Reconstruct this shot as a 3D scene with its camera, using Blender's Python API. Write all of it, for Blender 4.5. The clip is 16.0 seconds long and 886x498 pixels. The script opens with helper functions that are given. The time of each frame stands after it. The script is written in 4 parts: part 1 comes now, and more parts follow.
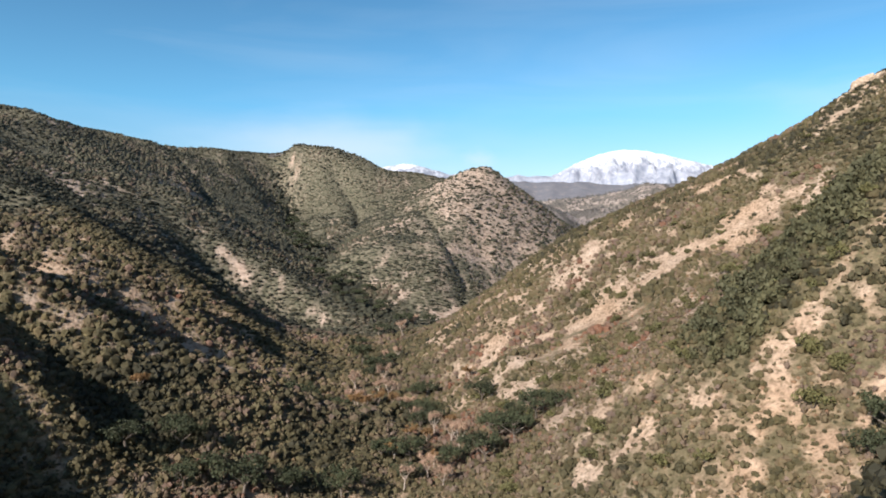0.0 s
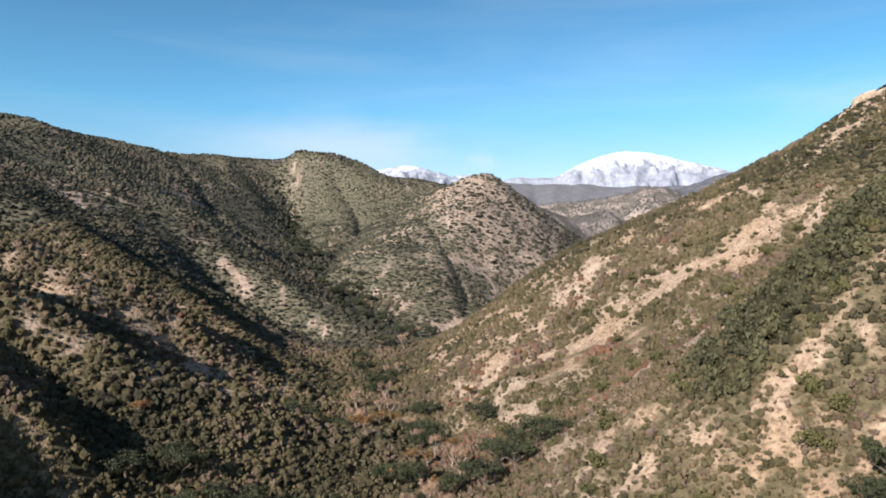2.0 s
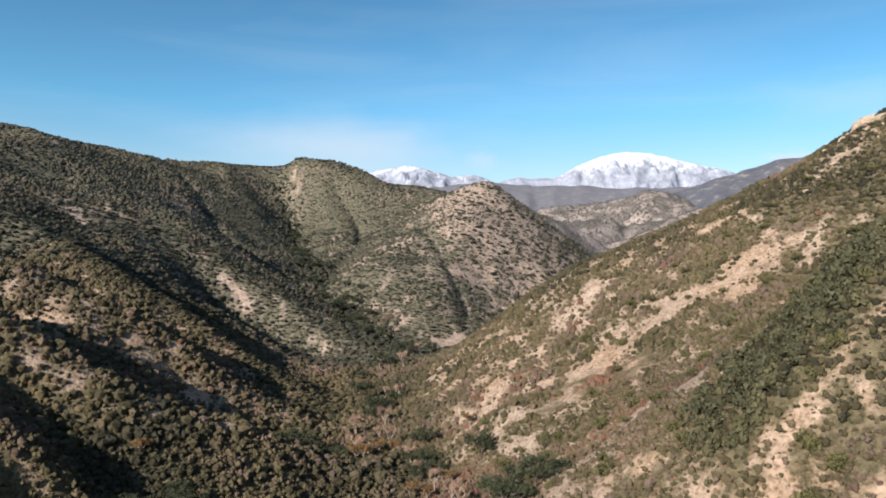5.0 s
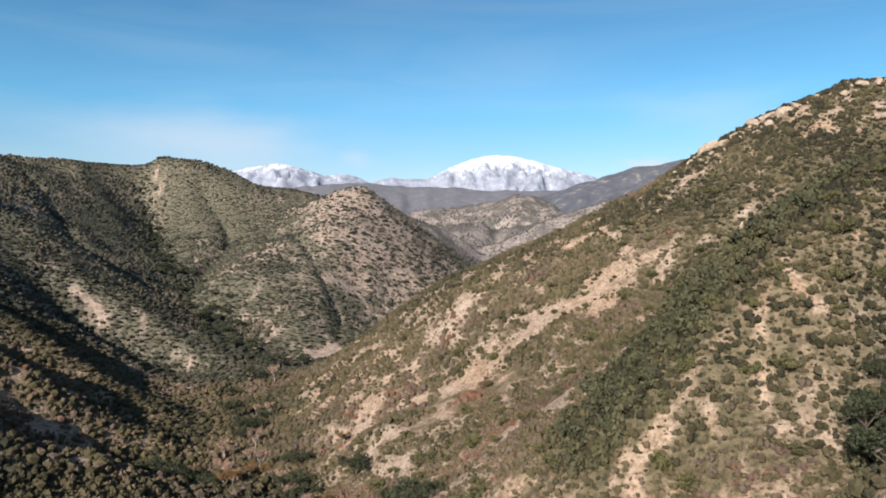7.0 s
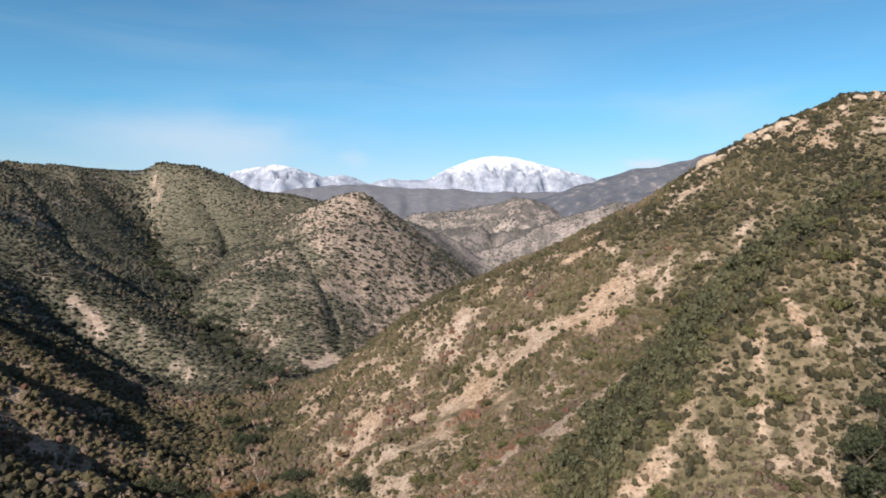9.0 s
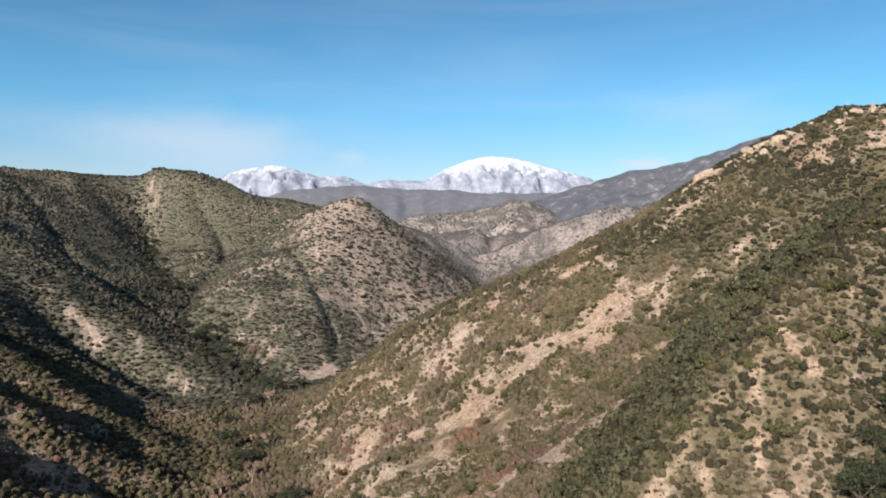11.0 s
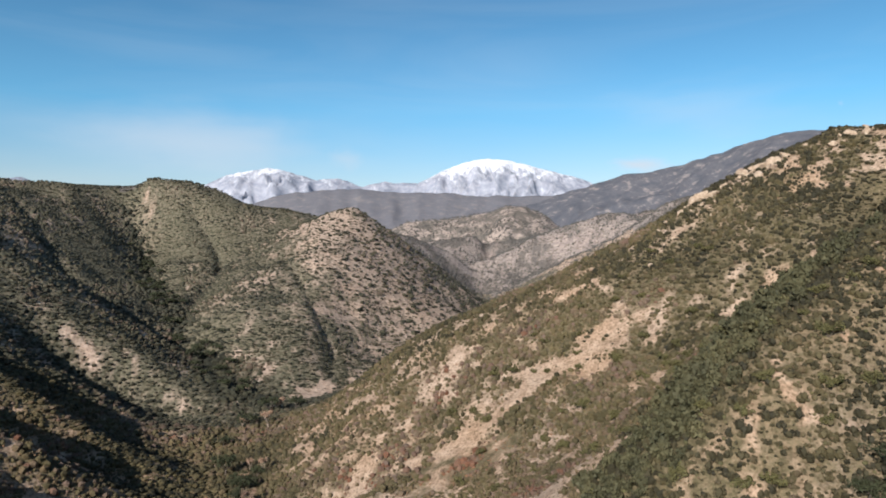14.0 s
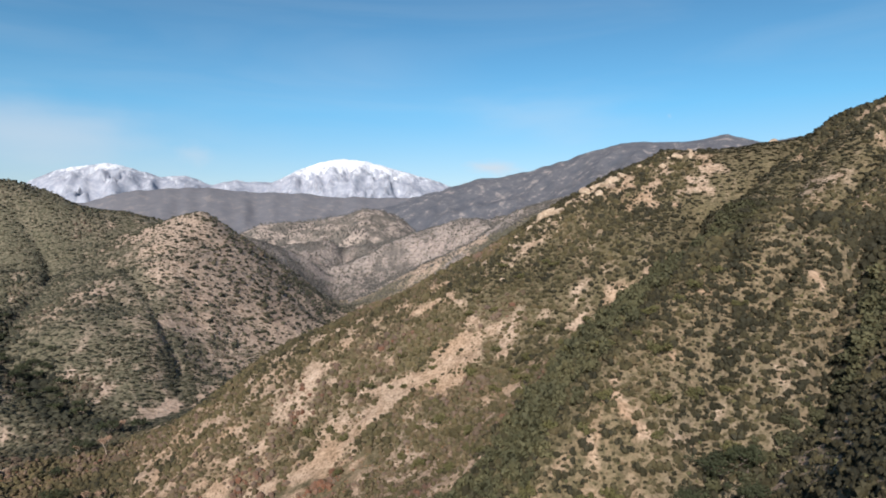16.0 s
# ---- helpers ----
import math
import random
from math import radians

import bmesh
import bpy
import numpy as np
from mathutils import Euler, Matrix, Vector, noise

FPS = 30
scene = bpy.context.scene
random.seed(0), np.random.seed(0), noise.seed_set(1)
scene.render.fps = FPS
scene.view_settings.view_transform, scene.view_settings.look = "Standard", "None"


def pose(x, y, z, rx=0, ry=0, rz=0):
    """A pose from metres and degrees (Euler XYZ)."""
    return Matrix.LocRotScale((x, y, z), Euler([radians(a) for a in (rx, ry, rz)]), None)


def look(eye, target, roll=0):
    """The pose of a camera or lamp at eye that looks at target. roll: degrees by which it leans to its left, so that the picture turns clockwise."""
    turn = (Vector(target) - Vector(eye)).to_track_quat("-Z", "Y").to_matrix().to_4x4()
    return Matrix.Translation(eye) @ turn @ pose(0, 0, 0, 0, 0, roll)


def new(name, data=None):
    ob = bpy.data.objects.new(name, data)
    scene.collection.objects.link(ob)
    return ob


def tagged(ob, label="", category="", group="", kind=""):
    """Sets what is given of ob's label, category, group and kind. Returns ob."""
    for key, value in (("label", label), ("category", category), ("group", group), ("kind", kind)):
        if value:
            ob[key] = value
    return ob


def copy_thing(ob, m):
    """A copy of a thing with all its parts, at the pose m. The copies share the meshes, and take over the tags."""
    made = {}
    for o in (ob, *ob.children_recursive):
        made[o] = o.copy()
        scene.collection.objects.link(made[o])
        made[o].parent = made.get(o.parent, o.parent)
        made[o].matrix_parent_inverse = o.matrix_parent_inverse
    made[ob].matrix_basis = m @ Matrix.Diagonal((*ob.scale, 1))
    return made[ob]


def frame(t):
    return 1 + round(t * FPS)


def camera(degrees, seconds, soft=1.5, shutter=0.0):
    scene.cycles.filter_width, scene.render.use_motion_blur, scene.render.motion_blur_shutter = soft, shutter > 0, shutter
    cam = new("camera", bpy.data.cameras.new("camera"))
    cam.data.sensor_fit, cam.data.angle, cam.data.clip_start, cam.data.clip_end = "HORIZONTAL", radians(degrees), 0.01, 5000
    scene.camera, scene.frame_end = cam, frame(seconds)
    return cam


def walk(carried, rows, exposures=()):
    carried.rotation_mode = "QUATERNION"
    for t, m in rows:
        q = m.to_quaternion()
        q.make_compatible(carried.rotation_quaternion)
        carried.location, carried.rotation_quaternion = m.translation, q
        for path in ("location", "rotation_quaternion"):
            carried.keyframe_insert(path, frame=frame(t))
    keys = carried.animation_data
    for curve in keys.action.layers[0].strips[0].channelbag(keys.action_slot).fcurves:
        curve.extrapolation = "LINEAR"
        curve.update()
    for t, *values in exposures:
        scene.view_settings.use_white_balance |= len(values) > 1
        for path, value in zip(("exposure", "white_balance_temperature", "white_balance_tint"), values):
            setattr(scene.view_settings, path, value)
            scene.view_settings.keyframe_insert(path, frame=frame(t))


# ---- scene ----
# The camera hangs over the canyon and climbs about 45 m; z = 0 is where it starts.
cam = camera(64.65, 16.0, soft=1.9)
ROWS = [
    # seconds, x, y, z, yaw, pitch, roll
    (0.0, 0.0, 0.0, 0.0, -0.0, 0.47, -0.12),
    (0.5, 0.01, -0.01, 1.42, 0.0, 0.49, -0.12),
    (1.0, 0.1, -0.03, 2.83, 0.05, 0.52, -0.11),
    (1.5, 0.17, -0.02, 4.24, 0.07, 0.52, -0.11),
    (2.0, 0.26, 0.03, 5.66, 0.15, 0.54, -0.1),
    (2.5, 0.29, -0.02, 7.08, 0.19, 0.55, -0.09),
    (3.0, 0.29, -0.07, 8.5, 0.24, 0.54, -0.1),
    (3.2, 0.3, -0.11, 9.09, 0.25, 0.53, -0.1),
    (4.2, 0.35, -0.29, 12.01, 0.22, 0.5, -0.12),
    (5.2, 0.4, -0.47, 14.94, 0.16, 0.46, -0.14),
    (5.3, 0.4, -0.49, 15.23, 0.07, 0.46, -0.14),
    (5.4, 0.41, -0.51, 15.53, -1.0, 0.45, -0.14),
    (5.5, 0.41, -0.53, 15.82, -2.21, 0.45, -0.14),
    (5.6, 0.36, -0.51, 16.1, -3.4, 0.44, -0.14),
    (5.7, 0.31, -0.49, 16.38, -4.84, 0.44, -0.15),
    (5.8, 0.27, -0.46, 16.65, -6.17, 0.43, -0.15),
    (5.9, 0.22, -0.44, 16.93, -7.25, 0.43, -0.16),
    (6.0, 0.17, -0.42, 17.21, -8.07, 0.42, -0.16),
    (6.1, 0.15, -0.43, 17.49, -8.85, 0.42, -0.16),
    (6.2, 0.14, -0.45, 17.77, -9.6, 0.42, -0.16),
    (6.3, 0.12, -0.46, 18.04, -10.0, 0.42, -0.17),
    (6.5, 0.09, -0.49, 18.6, -10.15, 0.42, -0.17),
    (7.0, 0.09, -0.52, 19.99, -10.15, 0.41, -0.18),
    (7.5, 0.09, -0.52, 21.39, -10.18, 0.4, -0.17),
    (8.0, 0.04, -0.59, 22.78, -10.22, 0.43, -0.16),
    (8.5, -0.01, -0.68, 24.16, -10.24, 0.42, -0.15),
    (9.0, -0.06, -0.71, 25.56, -10.28, 0.41, -0.13),
    (11.5, -0.15, -0.93, 32.52, -10.54, 0.38, -0.02),
    (12.0, -0.24, -0.97, 33.93, -10.6, 0.38, 0.02),
    (12.5, -0.32, -1.01, 35.34, -10.66, 0.39, 0.05),
    (13.0, -0.34, -1.05, 36.75, -10.71, 0.41, 0.09),
    (13.5, -0.36, -1.12, 38.15, -10.78, 0.41, 0.12),
    (14.0, -0.34, -1.18, 39.55, -10.82, 0.46, 0.15),
    (14.5, -0.35, -1.26, 40.96, -10.88, 0.46, 0.18),
    (15.0, -0.38, -1.32, 42.36, -10.93, 0.42, 0.22),
    (15.2, -0.39, -1.4, 42.92, -10.98, 0.41, 0.22),
    (15.3, -0.4, -1.43, 43.2, -11.15, 0.41, 0.23),
    (15.4, -0.4, -1.47, 43.48, -12.0, 0.4, 0.23),
    (15.5, -0.41, -1.51, 43.76, -13.66, 0.4, 0.23),
    (15.6, -0.43, -1.52, 44.04, -15.5, 0.41, 0.23),
    (15.7, -0.45, -1.53, 44.32, -17.5, 0.41, 0.23),
    (15.8, -0.47, -1.54, 44.59, -19.25, 0.42, 0.23),
    (15.9, -0.49, -1.55, 44.87, -20.93, 0.42, 0.23),
    (16.0, -0.51, -1.56, 45.15, -22.5, 0.43, 0.23),
]
walk(cam, [(t, pose(x, y, z, 90 + pitch, roll, yaw)) for t, x, y, z, yaw, pitch, roll in ROWS], [(0, 0.87), (3, 0.80), (7, 0.67), (13.0, 0.58), (16.0, 0.48)])

# ---- sky and sun ----
SUN_AZ, SUN_EL = -144.0, 26.5  # degrees from +y to the right; above the horizon
sun_way = Vector((math.sin(radians(SUN_AZ)) * math.cos(radians(SUN_EL)), math.cos(radians(SUN_AZ)) * math.cos(radians(SUN_EL)), math.sin(radians(SUN_EL))))
world = bpy.data.worlds.new("sky")
scene.world = world
world.use_nodes = True
wn, wl = world.node_tree.nodes, world.node_tree.links
sky = wn.new("ShaderNodeTexSky")
sky.sky_type, sky.sun_disc = "NISHITA", False
sky.sun_elevation, sky.sun_rotation = radians(SUN_EL), radians(SUN_AZ)
sky.altitude, sky.air_density, sky.dust_density, sky.ozone_density = 500, 1.0, 1.6, 2.2
# thin streaks of high cloud
wc = wn.new("ShaderNodeTexCoord")
wm = wn.new("ShaderNodeMapping")
wm.inputs["Scale"].default_value = (1.5, 1.5, 9.0)
wm.inputs["Rotation"].default_value = (0.0, radians(14), 0.0)
cirrus = wn.new("ShaderNodeTexNoise")
cirrus.inputs["Scale"].default_value, cirrus.inputs["Detail"].default_value, cirrus.inputs["Distortion"].default_value = 1.6, 6.0, 0.6
ramp = wn.new("ShaderNodeValToRGB")
ramp.color_ramp.elements[0].position, ramp.color_ramp.elements[1].position = 0.44, 0.80
ramp.color_ramp.elements[0].color, ramp.color_ramp.elements[1].color = (0, 0, 0, 1), (0.14, 0.14, 0.14, 1)
blend = wn.new("ShaderNodeMix")
blend.data_type = "RGBA"
blend.inputs["B"].default_value = (5.6, 6.2, 6.8, 1)
wl.new(wc.outputs["Generated"], wm.inputs["Vector"])
wl.new(wm.outputs["Vector"], cirrus.inputs["Vector"])
wl.new(cirrus.outputs["Fac"], ramp.inputs["Fac"])
wl.new(ramp.outputs["Color"], blend.inputs["Factor"])
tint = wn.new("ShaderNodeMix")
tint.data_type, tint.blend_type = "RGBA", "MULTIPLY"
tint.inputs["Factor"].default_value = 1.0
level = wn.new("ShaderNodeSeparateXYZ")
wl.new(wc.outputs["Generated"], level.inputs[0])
# past z = 0.42 the unseen upper sky is darkened to deepen the shadows
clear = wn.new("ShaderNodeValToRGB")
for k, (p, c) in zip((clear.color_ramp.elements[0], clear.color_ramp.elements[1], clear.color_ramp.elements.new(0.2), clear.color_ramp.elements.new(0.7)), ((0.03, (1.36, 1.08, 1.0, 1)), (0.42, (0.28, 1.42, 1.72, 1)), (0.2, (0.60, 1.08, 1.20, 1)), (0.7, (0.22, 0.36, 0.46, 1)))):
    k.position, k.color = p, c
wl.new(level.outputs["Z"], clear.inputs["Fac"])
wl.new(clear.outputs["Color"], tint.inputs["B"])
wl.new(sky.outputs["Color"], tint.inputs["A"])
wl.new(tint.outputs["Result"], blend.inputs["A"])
veil = blend.outputs["Result"]
# low clouds: two small puffs over the mountains, thin veils and the day moon, by their direction, half widths and strength
for way, half, most in (((0.446, 0.887, 0.121), (0.05, 0.05, 0.013), 0.75), ((0.052, 0.99, 0.133), (0.03, 0.03, 0.02), 0.30), ((-0.163, 0.975, 0.15), (0.20, 0.20, 0.055), 0.30), ((-0.134, 0.98, 0.147), (0.16, 0.16, 0.06), 0.30), ((0.505, 0.843, 0.186), (0.16, 0.16, 0.04), 0.22), ((0.6383, 0.7476, 0.1835), (0.004, 0.004, 0.004), 0.20)):
    off = wn.new("ShaderNodeVectorMath")
    off.operation, off.inputs[1].default_value = "SUBTRACT", way
    fit_in = wn.new("ShaderNodeVectorMath")
    fit_in.operation, fit_in.inputs[1].default_value = "DIVIDE", half
    far_off = wn.new("ShaderNodeVectorMath")
    far_off.operation = "LENGTH"
    ragged = wn.new("ShaderNodeTexNoise")
    ragged.inputs["Scale"].default_value, ragged.inputs["Detail"].default_value = 1.3, 5.0
    edge = wn.new("ShaderNodeMath")
    edge.operation, edge.inputs[1].default_value = "MULTIPLY_ADD", 1.3
    fade = wn.new("ShaderNodeMapRange")
    fade.interpolation_type = "SMOOTHSTEP"
    fade.inputs["From Min"].default_value, fade.inputs["From Max"].default_value = 0.65, 1.75
    fade.inputs["To Min"].default_value, fade.inputs["To Max"].default_value = most, 0.0
    cloud = wn.new("ShaderNodeMix")
    cloud.data_type = "RGBA"
    cloud.inputs["B"].default_value = (5.6, 6.1, 6.8, 1)
    wl.new(wc.outputs["Generated"], off.inputs[0])
    wl.new(off.outputs[0], fit_in.inputs[0])
    wl.new(fit_in.outputs[0], far_off.inputs[0])
    wl.new(fit_in.outputs[0], ragged.inputs["Vector"])
    wl.new(ragged.outputs["Fac"], edge.inputs[0])
    wl.new(far_off.outputs["Value"], edge.inputs[2])
    wl.new(edge.outputs[0], fade.inputs["Value"])
    wl.new(fade.outputs["Result"], cloud.inputs["Factor"])
    wl.new(veil, cloud.inputs["A"])
    veil = cloud.outputs["Result"]
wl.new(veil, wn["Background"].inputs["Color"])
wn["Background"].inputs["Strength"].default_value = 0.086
sun = new("sun", bpy.data.lights.new("sun", "SUN"))
sun.data.energy, sun.data.angle, sun.data.color = 5.0, radians(0.53), (1.0, 0.918, 0.855)
sun.matrix_world = look(sun_way * 100, (0, 0, 0))


# ---- materials ----
def shader(name, rough=0.9):
    """A material, its nodes and links, and its shader."""
    m = bpy.data.materials.new(name)
    m.use_nodes = True
    n, l = m.node_tree.nodes, m.node_tree.links
    b = n["Principled BSDF"]
    b.inputs["Roughness"].default_value = rough
    b.inputs["Specular IOR Level"].default_value = 0.25
    return m, n, l, b


def grain(n, l, size, detail=4.0, at=None, rough=0.55):
    """Noise with features of that many metres."""
    t = n.new("ShaderNodeTexNoise")
    t.inputs["Scale"].default_value, t.inputs["Detail"].default_value, t.inputs["Roughness"].default_value = 1 / size, detail, rough
    g = at or n.new("ShaderNodeNewGeometry").outputs["Position"]
    l.new(g, t.inputs["Vector"])
    return t.outputs["Fac"]


def ramped(n, l, fac, stops):
    r = n.new("ShaderNodeValToRGB")
    e = r.color_ramp.elements
    while len(e) < len(stops):
        e.new(0.5)
    for k, (p, c) in zip(e, stops):
        k.position, k.color = p, (*c, 1)
    l.new(fac, r.inputs["Fac"])
    return r.outputs["Color"]


def mixed(n, l, fac, a, b, how="MIX"):
    m = n.new("ShaderNodeMix")
    m.data_type, m.blend_type = "RGBA", how
    for key, v in (("Factor", fac), ("A", a), ("B", b)):
        if isinstance(v, (int, float)):
            m.inputs[key].default_value = v
        elif isinstance(v, tuple):
            m.inputs[key].default_value = (*v, 1)
        else:
            l.new(v, m.inputs[key])
    return m.outputs["Result"]


def bumped(n, l, b, fac, metres, strength=1.0):
    u = n.new("ShaderNodeBump")
    u.inputs["Distance"].default_value, u.inputs["Strength"].default_value = metres, strength
    l.new(fac, u.inputs["Height"])
    l.new(u.outputs["Normal"], b.inputs["Normal"])


def soil_material(name, stones, herbs, dots, rust):
    """Decomposed granite: soil with stones, dry litter and thin grass, by the share of cover kept on the mesh."""
    m, n, l, b = shader(name, 0.95)
    soil = ramped(n, l, grain(n, l, 3.2, 9.0, rough=0.74), stones)
    litter = ramped(n, l, grain(n, l, 2.2), herbs)
    cover = n.new("ShaderNodeAttribute")
    cover.attribute_name = "cover"
    speck = n.new("ShaderNodeMath")
    speck.operation = "ADD"
    l.new(cover.outputs["Fac"], speck.inputs[0])
    l.new(grain(n, l, 1.6 * dots, 6.0, rough=0.8), speck.inputs[1])
    half = n.new("ShaderNodeMath")
    half.operation = "MULTIPLY"
    half.inputs[1].default_value = 0.5
    l.new(speck.outputs[0], half.inputs[0])
    edge = ramped(n, l, half.outputs[0], [(0.46, (0, 0, 0)), (0.74, (1, 1, 1))])
    tufty = ramped(n, l, grain(n, l, dots, 3.0, rough=0.6), [(0.36, (0.62, 0.62, 0.56)), (0.48, (1, 1, 1)), (0.66, (1.12, 1.1, 1.08))])
    iron = ramped(n, l, grain(n, l, 38.0, 4.0), [(0.42, (1, 1, 1)), (0.66, rust)])
    soil = mixed(n, l, 1.0, soil, iron, "MULTIPLY")
    l.new(mixed(n, l, 1.0, mixed(n, l, edge, soil, litter), tufty, "MULTIPLY"), b.inputs["Base Color"])
    bumped(n, l, b, grain(n, l, dots, 5.0), 0.6 * dots, 0.9)
    return m


def range_material(name, dark, mid, light, size, share=0.5):
    m, n, l, b = shader(name, 0.95)
    big = grain(n, l, size * 3, 9.0, rough=0.72)
    l.new(ramped(n, l, big, [(share - 0.13, dark), (share + 0.04, mid), (share + 0.09, light), (share + 0.2, light)]), b.inputs["Base Color"])
    bumped(n, l, b, grain(n, l, size * 0.4, 5.0), size * 0.08, 0.5)
    return m


def snow_material():
    """Snow over rock: whole above, streaked by rock lower down."""
    m, n, l, b = shader("snow_and_rock", 0.7)
    g = n.new("ShaderNodeNewGeometry")
    z = n.new("ShaderNodeSeparateXYZ")
    l.new(g.outputs["Position"], z.inputs[0])
    up = n.new("ShaderNodeMapRange")
    up.inputs["From Min"].default_value, up.inputs["From Max"].default_value, up.inputs["To Max"].default_value = 455, 665, 1.25
    l.new(z.outputs["Z"], up.inputs["Value"])
    streak = n.new("ShaderNodeMapping")
    streak.inputs["Scale"].default_value = (1.0, 0.4, 0.35)
    l.new(g.outputs["Position"], streak.inputs["Vector"])
    wide = n.new("ShaderNodeMath")
    wide.operation = "MULTIPLY_ADD"
    wide.inputs[1].default_value = 2.6
    l.new(grain(n, l, 34.0, 9.0, streak.outputs["Vector"], 0.68), wide.inputs[0])
    l.new(up.outputs["Result"], wide.inputs[2])
    face = n.new("ShaderNodeSeparateXYZ")
    l.new(g.outputs["Normal"], face.inputs[0])
    flat = n.new("ShaderNodeMath")
    flat.operation = "MULTIPLY_ADD"
    flat.inputs[1].default_value = 0.7
    l.new(face.outputs["Z"], flat.inputs[0])
    l.new(wide.outputs[0], flat.inputs[2])
    half = n.new("ShaderNodeMath")
    half.operation = "MULTIPLY"
    half.inputs[1].default_value = 0.333
    l.new(flat.outputs[0], half.inputs[0])
    snow = ramped(n, l, half.outputs[0], [(0.705, (0, 0, 0)), (0.86, (1, 1, 1))])
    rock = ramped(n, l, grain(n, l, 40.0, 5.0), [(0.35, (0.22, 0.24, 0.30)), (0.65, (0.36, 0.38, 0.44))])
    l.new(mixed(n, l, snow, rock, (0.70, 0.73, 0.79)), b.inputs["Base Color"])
    bumped(n, l, b, grain(n, l, 40.0, 6.0, rough=0.6), 5.0, 0.25)
    return m


def leaf_material(name, stops, spread=30.0):
    """Foliage: one tone a plant, drifting over the slope."""
    m, n, l, b = shader(name, 0.75)
    g = n.new("ShaderNodeNewGeometry")
    own = n.new("ShaderNodeAttribute")
    own.attribute_name = "tone"
    leaf = n.new("ShaderNodeMapRange")
    leaf.inputs["To Min"].default_value, leaf.inputs["To Max"].default_value = -0.14, 0.14
    l.new(g.outputs["Random Per Island"], leaf.inputs["Value"])
    add = n.new("ShaderNodeMath")
    l.new(own.outputs["Fac"], add.inputs[0])
    l.new(leaf.outputs["Result"], add.inputs[1])
    tone = ramped(n, l, add.outputs[0], stops)
    drift = ramped(n, l, grain(n, l, spread, 3.0, g.outputs["Position"]), [(0.35, (0.80, 0.78, 0.78)), (0.65, (1.22, 1.15, 1.08))])
    l.new(mixed(n, l, 1.0, tone, drift, "MULTIPLY"), b.inputs["Base Color"])
    return m


SOIL = soil_material("soil", [(0.3, (0.15, 0.105, 0.072)), (0.46, (0.28, 0.206, 0.152)), (0.6, (0.38, 0.291, 0.224)), (0.78, (0.48, 0.398, 0.33))], [(0.3, (0.060, 0.052, 0.028)), (0.5, (0.094, 0.080, 0.044)), (0.7, (0.140, 0.112, 0.067))], 0.8, (1.0, 0.92, 0.82))
GREY_SOIL = soil_material("grey_soil", [(0.3, (0.18, 0.135, 0.105)), (0.46, (0.31, 0.235, 0.185)), (0.6, (0.40, 0.315, 0.255)), (0.78, (0.50, 0.41, 0.345))], [(0.3, (0.066, 0.064, 0.042)), (0.5, (0.098, 0.092, 0.062)), (0.7, (0.140, 0.122, 0.088))], 2.2, (1.0, 0.97, 0.95))
# the canyon's soil with haze painted in: paler and greyer than nearer ground
HAZY_CANYON_SOIL = soil_material("hazy_canyon_soil", [(0.3, (0.16, 0.14, 0.135)), (0.46, (0.23, 0.195, 0.18)), (0.6, (0.33, 0.28, 0.25)), (0.78, (0.46, 0.40, 0.36))], [(0.3, (0.088, 0.082, 0.080)), (0.5, (0.118, 0.106, 0.098)), (0.7, (0.150, 0.130, 0.118))], 3.5, (1.0, 0.97, 0.97))
# distance haze is mixed into the base colours of the three chaparral ranges
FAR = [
    range_material("hazed_brown_chaparral", (0.10, 0.092, 0.082), (0.16, 0.138, 0.12), (0.33, 0.27, 0.235), 14.0, 0.45),
    range_material("hazed_grey_chaparral", (0.072, 0.078, 0.096), (0.108, 0.108, 0.122), (0.23, 0.205, 0.20), 10.0, 0.52),
    range_material("hazed_blue_chaparral", (0.118, 0.119, 0.138), (0.140, 0.138, 0.153), (0.178, 0.166, 0.172), 11.0, 0.52),
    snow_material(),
]
# ---- terrain ----
# Break lines of the near hills: crests, spurs, gullies and stream beds, as (x, y, z) nodes.
BREAKS = {}
BREAKS["creek"] = [(0, -300, -80), (-5, 0, -60), (0, 110, -51), (0, 150, -48), (-4, 188, -47), (-20, 232, -44), (-26, 280, -41), (-26, 320, -38), (-14, 355, -33)]
BREAKS["left_branch"] = [(-14, 355, -33), (-41, 366, -30), (-57, 412, -20), (-75, 460, -10), (-100, 530, 3), (-126, 600, 15), (-150, 680, 44), (-175, 730, 85)]
BREAKS["right_branch"] = [(-14, 355, -33), (8, 374, -32), (60, 405, -29), (120, 490, -24), (160, 620, -16), (187, 766, -5), (196, 816, 8), (212, 873, 21), (260, 980, 36)]
BREAKS["right_crest"] = [(4, 352, -31), (23, 330, -19), (37, 308, -3), (55, 290, 9), (88, 272, 25), (108, 262, 35), (129, 255, 45), (140, 251, 54), (149, 246, 62), (172, 240, 72), (214, 254, 92), (268, 268, 94), (310, 283, 106)]
BREAKS["right_summit"] = [(310, 283, 106), (288, 250, 99), (262, 206, 103), (272, 188, 107), (300, 150, 114), (335, 122, 130)]
BREAKS["far_right"] = [(310, 283, 106), (400, 280, 120), (520, 260, 150)]
BREAKS["scar_gully"] = [(200, 215, 70), (162, 203, 54), (136, 200, 37), (125, 200, 28), (112, 202, 17), (86, 226, 9), (66, 222, -5), (40, 211, -22), (8, 214, -38)]
BREAKS["wood_spur"] = [(262, 206, 103), (215, 190, 72), (160, 174, 45), (128, 164, 31), (108, 157, 24), (90, 146, 17), (76, 138, 10), (63, 133, 1), (52, 128, -8), (38, 125, -19), (22, 122, -33)]
